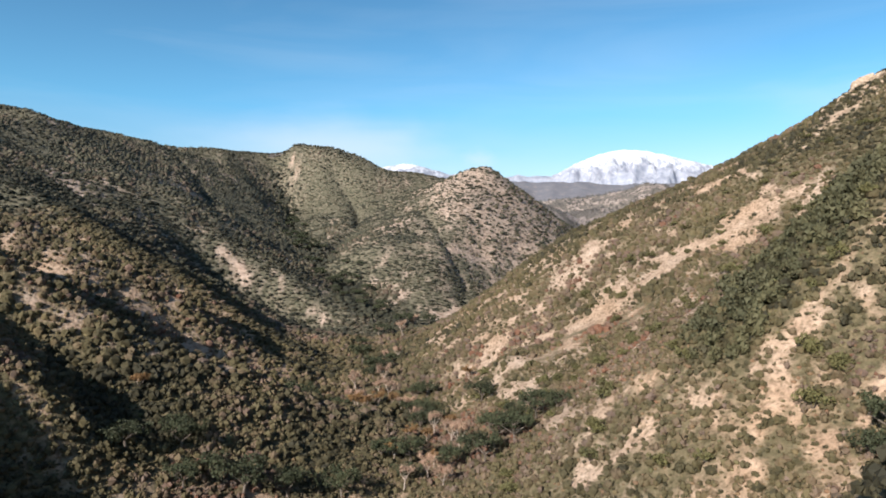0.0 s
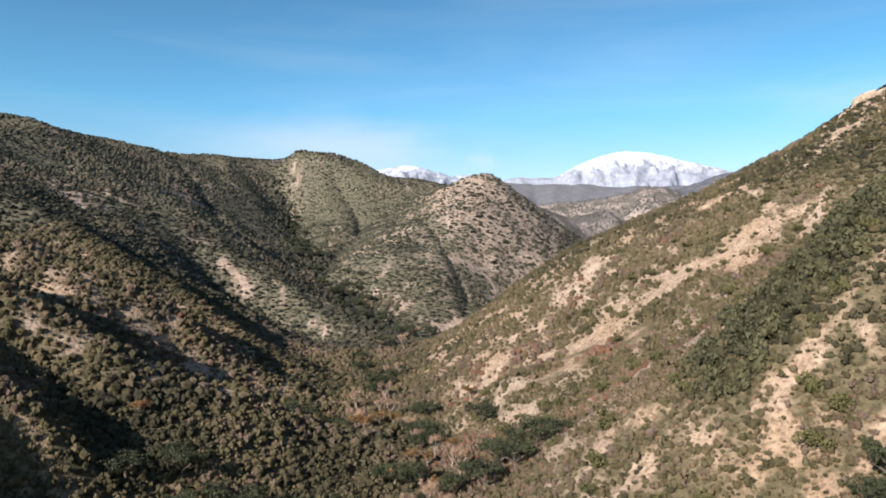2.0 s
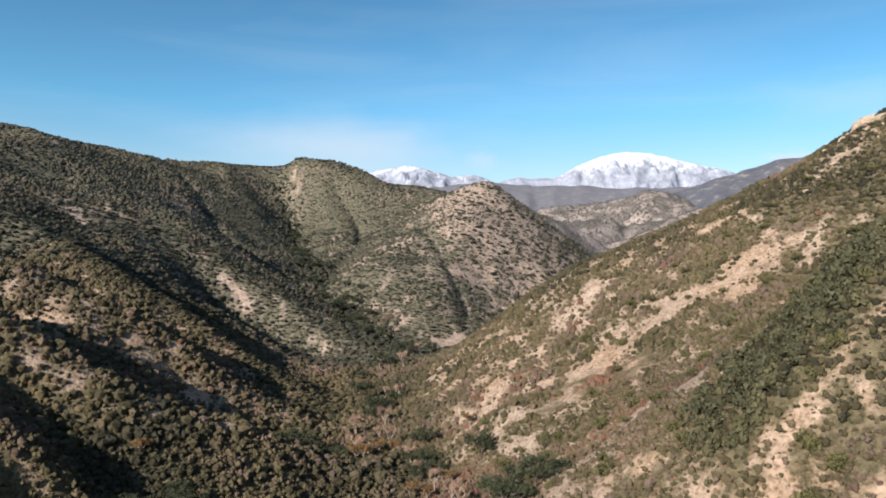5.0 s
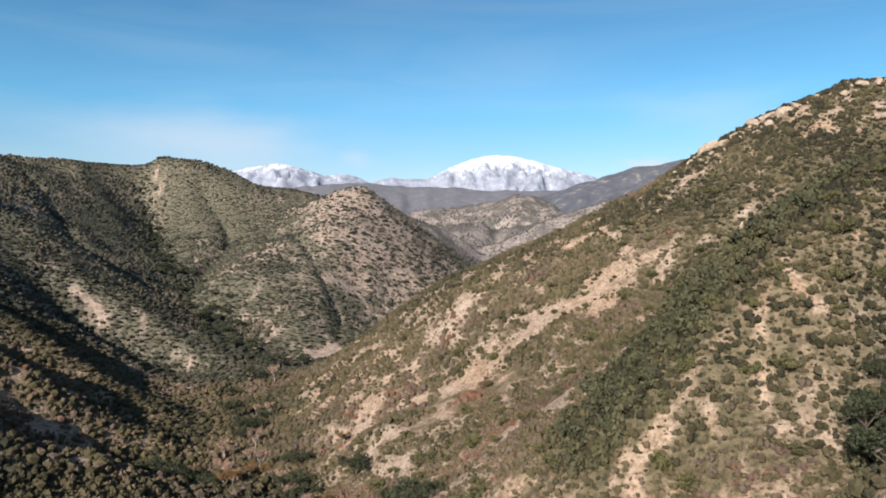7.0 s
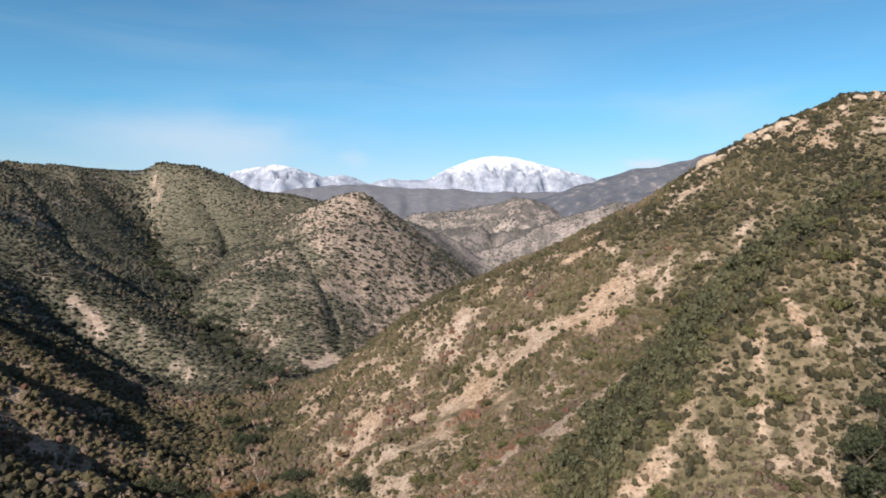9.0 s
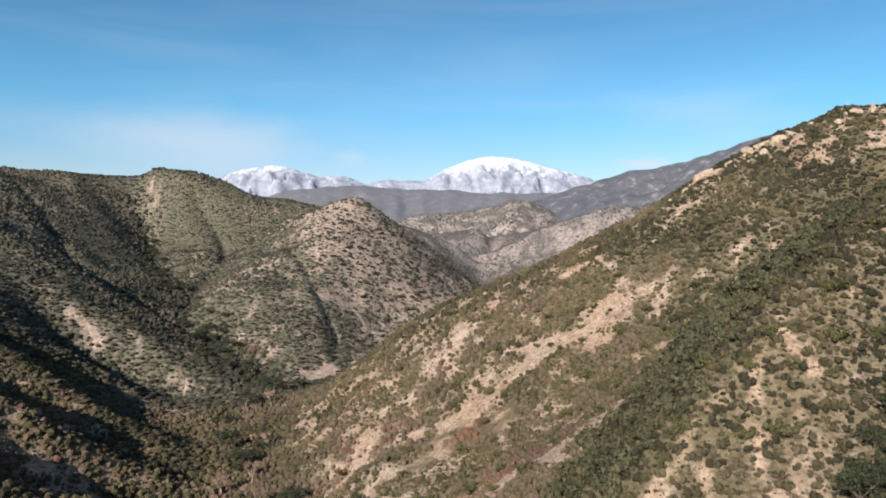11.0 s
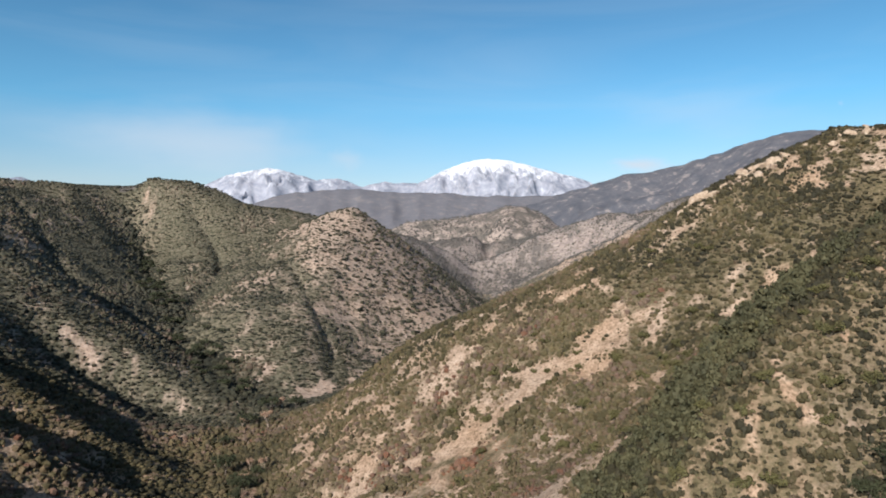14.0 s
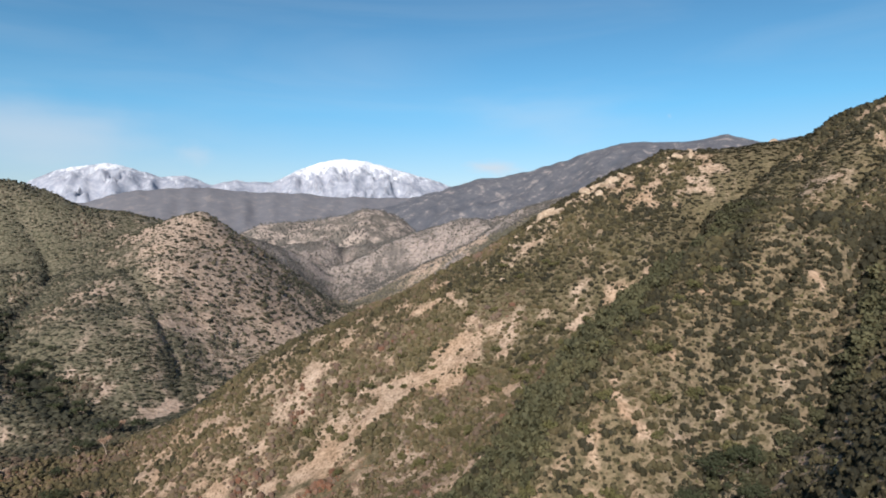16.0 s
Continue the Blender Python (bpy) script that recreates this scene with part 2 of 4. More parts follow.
BREAKS["scar_rib"] = [(176, 226, 66), (150, 218, 52), (124, 226, 36), (104, 240, 27)]
BREAKS["toe_rib"] = [(58, 256, 6), (33, 245, -13), (9, 229, -31.5)]
BREAKS["toe_slope"] = [(17, 201, -30.5), (10, 188, -39.5)]
BREAKS["near_face"] = [(160, 136, 62), (130, 130, 44), (111, 127, 35), (95, 120, 24.5), (84, 112, 15), (75, 112, 10.5), (61, 106, -8.5), (49, 109, -16), (34, 97, -32)]
BREAKS["wood_gully"] = [(175, 200, 56), (152, 191, 42), (140, 188, 29), (113, 188, 14), (94, 172, 4), (74, 160, -6)]
BREAKS["dark_gully"] = [(190, 118, 52), (150, 103, 37), (126, 96, 23), (104, 93, 8), (86, 92, -5), (75, 82, -12), (60, 74, -19), (45, 68, -28), (18, 76, -48)]
BREAKS["near_spur"] = [(330, 120, 130), (170, 82, 54), (116, 72, 27), (84, 62, 16), (58, 54, 8), (46, 52, 0), (27, 46, -16), (10, 40, -34)]
BREAKS["near_back"] = [(150, 20, 50), (80, 10, 5), (40, 0, -25)]
BREAKS["left_summit"] = [(-420, 400, 128), (-335, 500, 103), (-312, 523, 113), (-307, 600, 103), (-270, 650, 107), (-264, 690, 103), (-223, 720, 108), (-193, 740, 106), (-157, 738, 116), (-110, 742, 114), (-63, 750, 97), (-27, 762, 89), (10, 730, 77), (41, 672, 86)]
BREAKS["knob_spur"] = [(41, 672, 86), (32, 600, 60), (14, 520, 30), (-6, 460, 11), (-10, 430, 0), (-6, 384, -25)]
BREAKS["knob_right"] = [(41, 672, 86), (63, 668, 70), (88, 676, 53), (123, 692, 30), (155, 722, 12)]
BREAKS["knob_face"] = [(48, 610, 54), (52, 545, 22), (54, 488, -11), (42, 440, -25)]
BREAKS["knob_hollow"] = [(-20, 700, 66), (-60, 620, 38), (-62, 520, 14), (-60, 447, 0), (-58, 415, -18)]
BREAKS["bare_spur"] = [(-312, 523, 109), (-250, 440, 60), (-165, 425, 41), (-138, 422, 28), (-118, 385, 7), (-84, 372, -14), (-48, 355, -30)]
BREAKS["mid_spur"] = [(-223, 720, 110), (-180, 660, 64), (-152, 560, 23), (-120, 520, 9), (-90, 476, -4)]
BREAKS["green_spur"] = [(-136, 716, 88), (-126, 695, 67), (-117, 657, 40), (-108, 600, 25), (-98, 540, 9)]
BREAKS["hollow_a"] = [(-240, 560, 76), (-190, 520, 45), (-150, 470, 27), (-110, 430, 9), (-75, 420, -9)]
BREAKS["spur_c"] = [(-260, 340, 58), (-175, 298, 28), (-138, 286, 11), (-114, 279, -1.5), (-103, 277, -7), (-92, 274, -14.5), (-81, 271, -21), (-67, 267, -28), (-54, 263, -34)]
BREAKS["gully_cd"] = [(-200, 340, 38), (-147, 306, 10), (-120, 295, -7), (-101, 290, -18), (-88, 288, -25), (-74, 284, -32), (-52, 279, -40)]
BREAKS["spur_b"] = [(-240, 250, 42), (-163, 234, 23), (-128, 222, 9), (-110, 218, 1), (-100, 218, -4), (-91, 221, -9), (-82, 223, -14.5), (-73, 226, -21.5), (-64, 230, -28), (-46, 230, -38)]
BREAKS["gully_bc"] = [(-180, 276, 16), (-140, 246, -4), (-112, 235, -15), (-94, 236, -22), (-78, 239, -29), (-64, 241, -35), (-46, 238, -41)]
BREAKS["spur_a"] = [(-240, 180, 44), (-160, 168, 27), (-120, 164, 11), (-105, 165.5, 1.5), (-99, 168, -3), (-90, 170, -9.8), (-82, 173, -15.4), (-77, 176, -19.5), (-69, 179, -24), (-50, 185, -30.5), (-36, 190, -38.5), (-24, 197, -44)]
BREAKS["gully_ab"] = [(-200, 205, 16), (-140, 186, -6), (-108, 181, -18), (-97, 183, -22), (-87, 186, -27), (-76, 189, -31), (-62, 195, -39), (-48, 200, -45), (-34, 207, -48)]
BREAKS["spur_near"] = [(-220, 130, 36), (-150, 142, 14), (-124, 148, 1), (-106, 150.5, -10), (-95, 149, -16), (-87, 146, -21), (-79, 144, -28), (-68, 142, -35), (-56, 140, -39)]
BREAKS["low_rib"] = [(-140, 134, 4), (-110, 132, -8), (-82, 130, -20), (-76, 129, -24), (-70, 128, -29), (-65, 127, -35), (-58, 126, -41)]
BREAKS["cliff_spur"] = [(-190, 380, 40), (-145, 352, 13), (-127, 344, -3), (-112, 343, -12), (-99, 341, -18.5), (-84, 337, -26), (-66, 331, -34)]
BREAKS["cliff_gully"] = [(-160, 392, 30), (-130, 370, 0), (-113, 362, -19), (-92, 356, -28), (-62, 345, -37)]
BREAKS["slope_ab"] = [(-106, 199, -10), (-92, 200, -17), (-80, 203, -24)]
BREAKS["cliff_foot"] = [(-96, 208, -15), (-83, 214, -23), (-75, 214, -27.5), (-62, 214, -34)]
BREAKS["slope_bc"] = [(-125, 256, -2), (-100, 262, -17), (-86, 259, -24)]
BREAKS["face_a"] = [(-104, 160, -8), (-85, 157, -20), (-72, 156, -25), (-65, 158, -27.5), (-58, 151, -33)]
BREAKS["gully_near"] = [(-170, 156, 9), (-125, 158, -8), (-108, 157, -14), (-94, 155, -19.5), (-83, 152, -24.5), (-70, 148, -31), (-58, 145, -38)]
# unseen ridge left of the view, added to cast the near corner's shadow
BREAKS["left_caster"] = [(-320, 20, 62), (-180, 55, 35), (-130, 72, 15.5), (-110, 84, 2.5), (-97, 92, -10.5), (-83, 99, -25.5), (-68, 104, -40)]
BREAKS["gully_low"] = [(-150, 108, -2), (-110, 116, -14), (-90, 119, -25), (-76, 119, -34), (-62, 118, -42)]
BREAKS["behind_left"] = [(-260, -200, -10), (-120, -220, -50)]
BREAKS["behind_right"] = [(300, -60, 100), (170, -120, 60), (90, -160, 10)]
BREAKS["canyon_wall"] = [(520, 690, 140), (406, 723, 100), (361, 729, 76), (316, 734, 54), (278, 738, 35), (233, 743, 11.5), (204, 741, -2)]
BREAKS["wall_crest"] = [(520, 830, 135), (440, 845, 112), (374, 850, 94), (322, 855, 76), (276, 855, 61), (239, 856, 44), (209, 854, 26)]
BREAKS["wall_gully"] = [(480, 770, 92), (385, 790, 64), (330, 797, 44), (280, 800, 26), (230, 803, 12), (198, 800, 4)]
BREAKS["cliff_crest"] = [(40, 830, 74), (110, 812, 62), (140, 827, 54), (170, 840, 43), (196, 828, 18)]
BREAKS["east_hollow"] = [(330, 400, 60), (230, 380, 20), (150, 400, -4)]
BREAKS["back_left"] = [(-520, 700, 160), (-400, 800, 120), (-260, 900, 90), (-60, 900, 60), (120, 950, 50), (450, 980, 110)]


def samples(line, step=16.0):
    """Points at even steps along a break line."""
    out = []
    for a, b in zip(line, line[1:]):
        a, b = np.array(a, float), np.array(b, float)
        n = max(1, round(np.linalg.norm((b - a)[:2]) / (step if abs(b[1]) < 450 else 1.8 * step)))
        out += [a + (b - a) * k / n for k in range(n)]
    return out + [np.array(line[-1], float)]


KNOTS = np.array([p for line in BREAKS.values() for p in samples(line)])
_, keep = np.unique((KNOTS[:, :2] / 3).round(), axis=0, return_index=True)
KNOTS = KNOTS[np.sort(keep)]
SOFT = 1.6


def kernel(px, py):
    """Softened distances from points to all knots."""
    return np.sqrt((px[:, None] - KNOTS[None, :, 0]) ** 2 + (py[:, None] - KNOTS[None, :, 1]) ** 2 + SOFT**2)


count = len(KNOTS)
system = np.zeros((count + 3, count + 3))
system[:count, :count] = kernel(KNOTS[:, 0], KNOTS[:, 1]) - 1.0 * np.eye(count)
system[:count, count] = system[count, :count] = 1
system[:count, count + 1] = system[count + 1, :count] = KNOTS[:, 0] / 100
system[:count, count + 2] = system[count + 2, :count] = KNOTS[:, 1] / 100
WEIGHTS = np.linalg.solve(system, np.concatenate([KNOTS[:, 2], [0, 0, 0]]))


def hills(px, py):
    """Height of the near hills, without small relief."""
    out = np.empty(len(px))
    for i in range(0, len(px), 20000):
        s = slice(i, i + 20000)
        out[s] = kernel(px[s], py[s]) @ WEIGHTS[:count] + WEIGHTS[count] + (px[s] * WEIGHTS[count + 1] + py[s] * WEIGHTS[count + 2]) / 100
    return out


def hashed(ix, iy, seed):
    n = (ix.astype(np.int64) * 374761393 + iy.astype(np.int64) * 668265263 + seed * 1442695041) & 0x7FFFFFFF
    n = ((n ^ (n >> 13)) * 1274126177) & 0x7FFFFFFF
    return ((n ^ (n >> 16)) & 0xFFFFF) / 0xFFFFF


def value_noise(px, py, size, seed=0):
    """Smooth noise from 0 to 1 with cells of that size."""
    u, v = px / size, py / size
    iu, iv = np.floor(u), np.floor(v)
    fu, fv = u - iu, v - iv
    fu, fv = fu * fu * fu * (fu * (fu * 6 - 15) + 10), fv * fv * fv * (fv * (fv * 6 - 15) + 10)
    a, b = hashed(iu, iv, seed), hashed(iu + 1, iv, seed)
    c, d = hashed(iu, iv + 1, seed), hashed(iu + 1, iv + 1, seed)
    return (a + (b - a) * fu) * (1 - fv) + (c + (d - c) * fu) * fv


def fractal(px, py, size, octaves=4, seed=0, ridged=False):
    total, weight, amp = 0.0, 0.0, 1.0
    for k in range(octaves):
        n = value_noise(px + 17.3 * k, py - 9.1 * k, size / 2**k, seed + 7 * k)
        total, weight, amp = total + amp * (1 - abs(2 * n - 1) if ridged else n), weight + amp, amp * 0.5
    return total / weight


# Far ranges: distance, crest as (azimuth in degrees from +y to the right, height), slope of the near side.
RANGES = {}
RANGES["brown_hills"] = (1350, 0.42, [(-60, 40), (-6, 60), (4, 72), (6.3, 86), (7.7, 102), (11.4, 110), (14.2, 120), (16, 131), (17.4, 131), (19.2, 114), (20.5, 88), (24, 70), (80, 60)])
RANGES["right_range"] = (1900, 0.45, [(-60, 60), (-10, 80), (8, 100), (18, 176), (20.8, 203), (23, 228), (25.2, 250), (27.3, 256), (29.4, 268), (32.7, 298), (36.9, 332), (41.4, 329), (44.7, 344), (47.1, 320), (60, 330), (90, 300)])
RANGES["dark_range"] = (2800, 0.40, [(-60, 150), (-30, 170), (-12, 190), (-4.6, 235), (-2.9, 263), (0.6, 292), (4.3, 295), (7.9, 285), (11.6, 278), (16.2, 268), (19, 271), (22, 285), (40, 300), (90, 300)])
RANGES["snow_mountain"] = (4350, 0.48, [(-90, 300), (-30, 400), (-21.4, 441), (-20.4, 455), (-19.2, 433), (-16.9, 380), (-9, 400), (-7.6, 470), (-6.3, 520), (-3.1, 562), (-1.1, 525), (0.6, 487), (2.4, 503), (4.3, 463), (6.1, 482), (8.8, 479), (10.7, 553), (12.5, 606), (14.5, 629), (17.1, 610), (19, 566), (20.8, 525), (23, 484), (25.2, 442), (35, 380), (90, 300)])


# Narrow gullies cut into the slopes: path in plan, depth, half width.
RILLS = []
RILLS.append(([(262, 222), (240, 213), (236, 214), (220, 209), (209, 208), (199, 208), (194, 209), (181, 199), (165, 188)], 13, 7))
RILLS.append(([(230, 190), (188, 170), (150, 148), (132, 132), (116, 117), (103, 110), (95, 104), (89, 93)], 4, 4))
RILLS.append(([(225, 150), (200, 139), (176, 127), (152, 115), (141, 110), (134, 106), (123, 98), (112, 92)], 8, 5))
RILLS.append(([(250, 168), (235, 164), (221, 163), (199, 158), (172, 141), (150, 126), (140, 122), (126, 117)], 9, 5))
RILLS.append(([(-18, 560), (-4, 500), (0, 473), (6, 451), (13, 425), (12, 400)], 5, 6))
RILLS.append(([(-165, 715), (-150, 680), (-128, 610)], 5, 8))
RILLS.append(([(-250, 640), (-205, 590), (-160, 520), (-125, 465), (-85, 440)], 4, 7))
RILLS.append(([(-112, 715), (-93, 689), (-78, 655), (-74, 601), (-84, 562), (-86, 500)], 9, 8))


def nearest(px, py, line):
    """Distance in plan from a path."""
    best = np.full(len(px), 1e9)
    for (ax, ay, *_), (bx, by, *_) in zip(line, line[1:]):
        s = np.clip(((px - ax) * (bx - ax) + (py - ay) * (by - ay)) / ((bx - ax) ** 2 + (by - ay) ** 2), 0, 1)
        best = np.minimum(best, np.hypot(px - ax - s * (bx - ax), py - ay - s * (by - ay)))
    return best


def height(px, py):
    """Height of the ground anywhere, with its small relief."""
    r, az = np.hypot(px, py), np.degrees(np.arctan2(px, py))
    z = hills(px, py)
    wob = 5 * (value_noise(px, py, 14, 5) - 0.5)
    for line, deep, half in RILLS:
        z = z - deep * np.exp(-1.2 * abs(nearest(px, py, line) + 0.6 * wob) / half)
    # rills and knolls
    rough = np.clip((r - 40) / 100, 0.25, 1)
    wx, wy = px + 14 * (fractal(px, py, 60, 2, 31) - 0.5), py + 14 * (fractal(px, py, 60, 2, 47) - 0.5)
    z = z + rough * (3.2 * (fractal(wx, wy, 34, 4, 3, True) - 0.5) + 0.7 * (fractal(px, py, 6, 2, 11) - 0.5))
    z = z - np.clip((r - 260) / 200, 0, 1) * 13 * (1 - fractal(wx, wy, 85, 3, 91, True)) ** 2
    z = z + np.maximum(np.clip((r - 820) / 150, 0, 1), 0.5 * np.clip((r - 560) / 150, 0, 1) * np.clip((az - 9) / 4, 0, 1)) * np.clip((1300 - r) / 200, 0, 1) * 34 * (fractal(wx, wy, 150, 5, 77, True) - 0.55)
    out = np.clip((r - 880) / 250, 0, 1)
    z = z * (1 - out) + out * np.minimum(z, 20 + 0.03 * r)
    for k, (dist, slope, crest) in enumerate(RANGES.values()):
        a, h = zip(*crest)
        size = dist / (80 if k > 2 else 26)
        d = dist * (1 + 0.05 * (value_noise(az * 6 + 500, 0 * az, 60, k) - 0.5)) - r
        top = np.interp(az, a, h) + dist * 0.006 * (fractal(az * dist / 57, 0 * az + k * 99, dist / 40, 4, k) - 0.5)
        fall = np.where(d > 0, d * slope, -d * 0.3)
        bend = size * (fractal(px, py, size * 2.5, 2, 40 + k) - 0.5)
        spurs = fractal(az * dist / 57.3 + 0.3 * d + bend, d * (0.28 if k > 2 else 0.55), size, 6, 60 + k, True)
        z = np.maximum(z, top - fall + np.minimum(abs(d) * (0.30 if k > 2 else 0.10), dist * (0.009, 0.012, 0.003, 0.017)[k]) * (spurs - 0.6) * 2.4)
    return z


def along(px, py, line, width):
    """1 on a path in plan, falling to 0 at its width; the width may change from end to end."""
    best = np.zeros(len(px))
    for k, (a, b) in enumerate(zip(line, line[1:])):
        ax, ay, bx, by = *a[:2], *b[:2]
        s = np.clip(((px - ax) * (bx - ax) + (py - ay) * (by - ay)) / ((bx - ax) ** 2 + (by - ay) ** 2), 0, 1)
        d = np.hypot(px - ax - s * (bx - ax), py - ay - s * (by - ay))
        w = width[0] + (width[1] - width[0]) * (k + s) / (len(line) - 1)
        best = np.maximum(best, np.clip(1.4 - d / w, 0, 1))
    return best


SCAR = [(95, 215), (88, 214), (79, 217), (70, 218), (60, 214), (50, 210), (41, 211), (34, 212)]
WOOD = [(50, 121), (66, 124), (80, 129), (95, 137), (115, 149), (140, 161), (170, 176), (190, 186)]
TERRACE = [(-62, 150), (-38, 162), (-24, 180), (-20, 196)]
NEAR_SPUR = [(30, 47), (49, 58), (80, 64), (120, 76), (180, 90)]
# bare cuts, slides and worn paths: path in plan, half widths at its ends, strength
CUTS = []
CUTS += [([(109, 203), (116, 205)], (4, 3.5), 0.6), ([(118, 192), (128, 189), (142, 187)], (3, 3.5), 0.5), ([(126, 199), (146, 196)], (2.5, 3.5), 0.35), ([(99, 194), (108, 193)], (1.2, 1.2), 0.6), ([(104, 222), (110, 214)], (4, 4), 0.3)]
CUTS += [([(50, 112), (60, 108), (67, 102), (70, 96)], (3, 4), 0.22), ([(65, 95), (60, 92)], (4, 4), 0.25), ([(40, 98), (45, 102), (55, 108), (56, 113)], (3, 2.2), 0.32), ([(55, 106), (63, 101)], (3.2, 3.2), 0.34), ([(51, 103), (56, 93)], (3, 3), 0.25)]
CUTS += [([(118, 127), (118, 123)], (3.5, 3.5), 0.4), ([(121, 108), (130, 108)], (5, 5), 0.5), ([(110, 102), (106, 99)], (3.5, 3.5), 0.35), ([(105, 115), (93, 100)], (3, 3), 0.45), ([(93, 114), (83, 104)], (2.8, 2.8), 0.4), ([(102, 81), (96, 78)], (4, 4), 0.3), ([(148, 117), (131, 115)], (4, 4), 0.3)]
CUTS += [([(11, 215), (18, 227), (14, 205), (7, 197)], (4, 4), 0.45), ([(21, 196), (30, 192)], (3, 2), 0.4), ([(14, 250), (36, 252), (46, 251)], (2.5, 2.5), 0.25), ([(44, 248), (64, 251)], (8, 8), 0.16), ([(57, 262), (100, 247), (110, 238)], (8, 9), 0.08)]
CUTS += [([(44, 156), (47, 146), (50, 134)], (3, 3), 0.22), ([(36, 196), (28, 188)], (3, 3), 0.3), ([(26, 133), (36, 121)], (5, 5), 0.22), ([(174, 235), (193, 230)], (8, 10), 0.2), ([(218, 235), (207, 222)], (8, 7), 0.35)]
CUTS += [([(-97, 161), (-90, 161)], (4, 3), 0.2), ([(-108, 197), (-104, 196)], (3, 3), 0.2), ([(-76, 162), (-66, 158)], (3, 2.5), 0.2), ([(-76, 211), (-73, 213)], (4, 3), 0.9), ([(-92, 251), (-84, 244)], (5, 4), 0.45), ([(-118, 381), (-106, 374)], (6, 5), 0.6), ([(-92, 377), (-86, 372)], (4, 3), 0.4)]
CUTS += [([(-90, 313), (-77, 321)], (2, 1.6), 0.5), ([(-120, 234), (-116, 232)], (2, 2), 0.5), ([(-139, 333), (-130, 322)], (2, 2), 0.4), ([(-66, 356), (-58, 346)], (3, 3), 0.5), ([(-3, 367), (10, 380)], (4.5, 4.5), 1.7), ([(-2, 506), (3, 464)], (4, 3), 0.4), ([(5, 470), (8, 440), (14, 420)], (4, 3), 0.6)]
CUTS += [([(219, 233), (213, 220), (204, 214)], (7, 5), 0.5), ([(202, 214), (191, 216)], (5, 5), 0.5), ([(214, 169), (228, 170)], (5, 5), 0.55), ([(217, 182), (208, 180)], (4, 4), 0.4), ([(144, 126), (149, 120)], (3, 3), 0.45), ([(133, 124), (132, 134)], (3, 3), 0.4), ([(166, 144), (178, 148)], (3, 4), 0.4), ([(190, 150), (200, 164)], (3, 3), 0.35), ([(160, 122), (172, 131)], (2.5, 2.5), 0.35)]
CUTS += [([(150, 828), (192, 815)], (16, 14), 0.6), ([(180, 900), (215, 860)], (30, 24), 0.25), ([(290, 830), (340, 800)], (18, 22), 0.31)]


def mats(px, py):
    """1 where low green shrubs close over the soil: stretches of the slopes, and along the far spurs' crests."""
    m = np.clip((fractal(px, py, 55, 3, 57) - 0.5) * 7, 0, 1) * np.clip((np.hypot(px, py) - 200) / 100, 0, 1)
    m = m * (1 - np.exp(-(((px - 52) / 60) ** 2 + ((py - 540) / 120) ** 2)))
    for name in ("left_summit", "knob_spur", "mid_spur", "green_spur", "bare_spur", "spur_c"):
        m = np.maximum(m, 0.8 * along(px, py, BREAKS[name], (11, 8)))
    return m


def knob_bare(px, py):
    """1 on the thinly grown face of the knob hill."""
    return np.exp(-(((px - 74) / 90) ** 2 + ((py - 590) / 150) ** 2) * 1.2)


def near_right(px, py):
    """1 on the steep near face, where a net of orange soil shows between close shrubs."""
    return np.clip((px - 66) / 20, 0, 1) * np.clip((145 - py) / 16, 0, 1) * (1 - along(px, py, WOOD, (9.5, 10)))


def right_face(px, py):
    """1 on the rest of that slope, down to the creek."""
    return np.clip((px - 12) / 12, 0, 1) * np.clip((290 - py) / 30, 0, 1) * (1 - near_right(px, py)) * (1 - along(px, py, WOOD, (9.5, 10)))


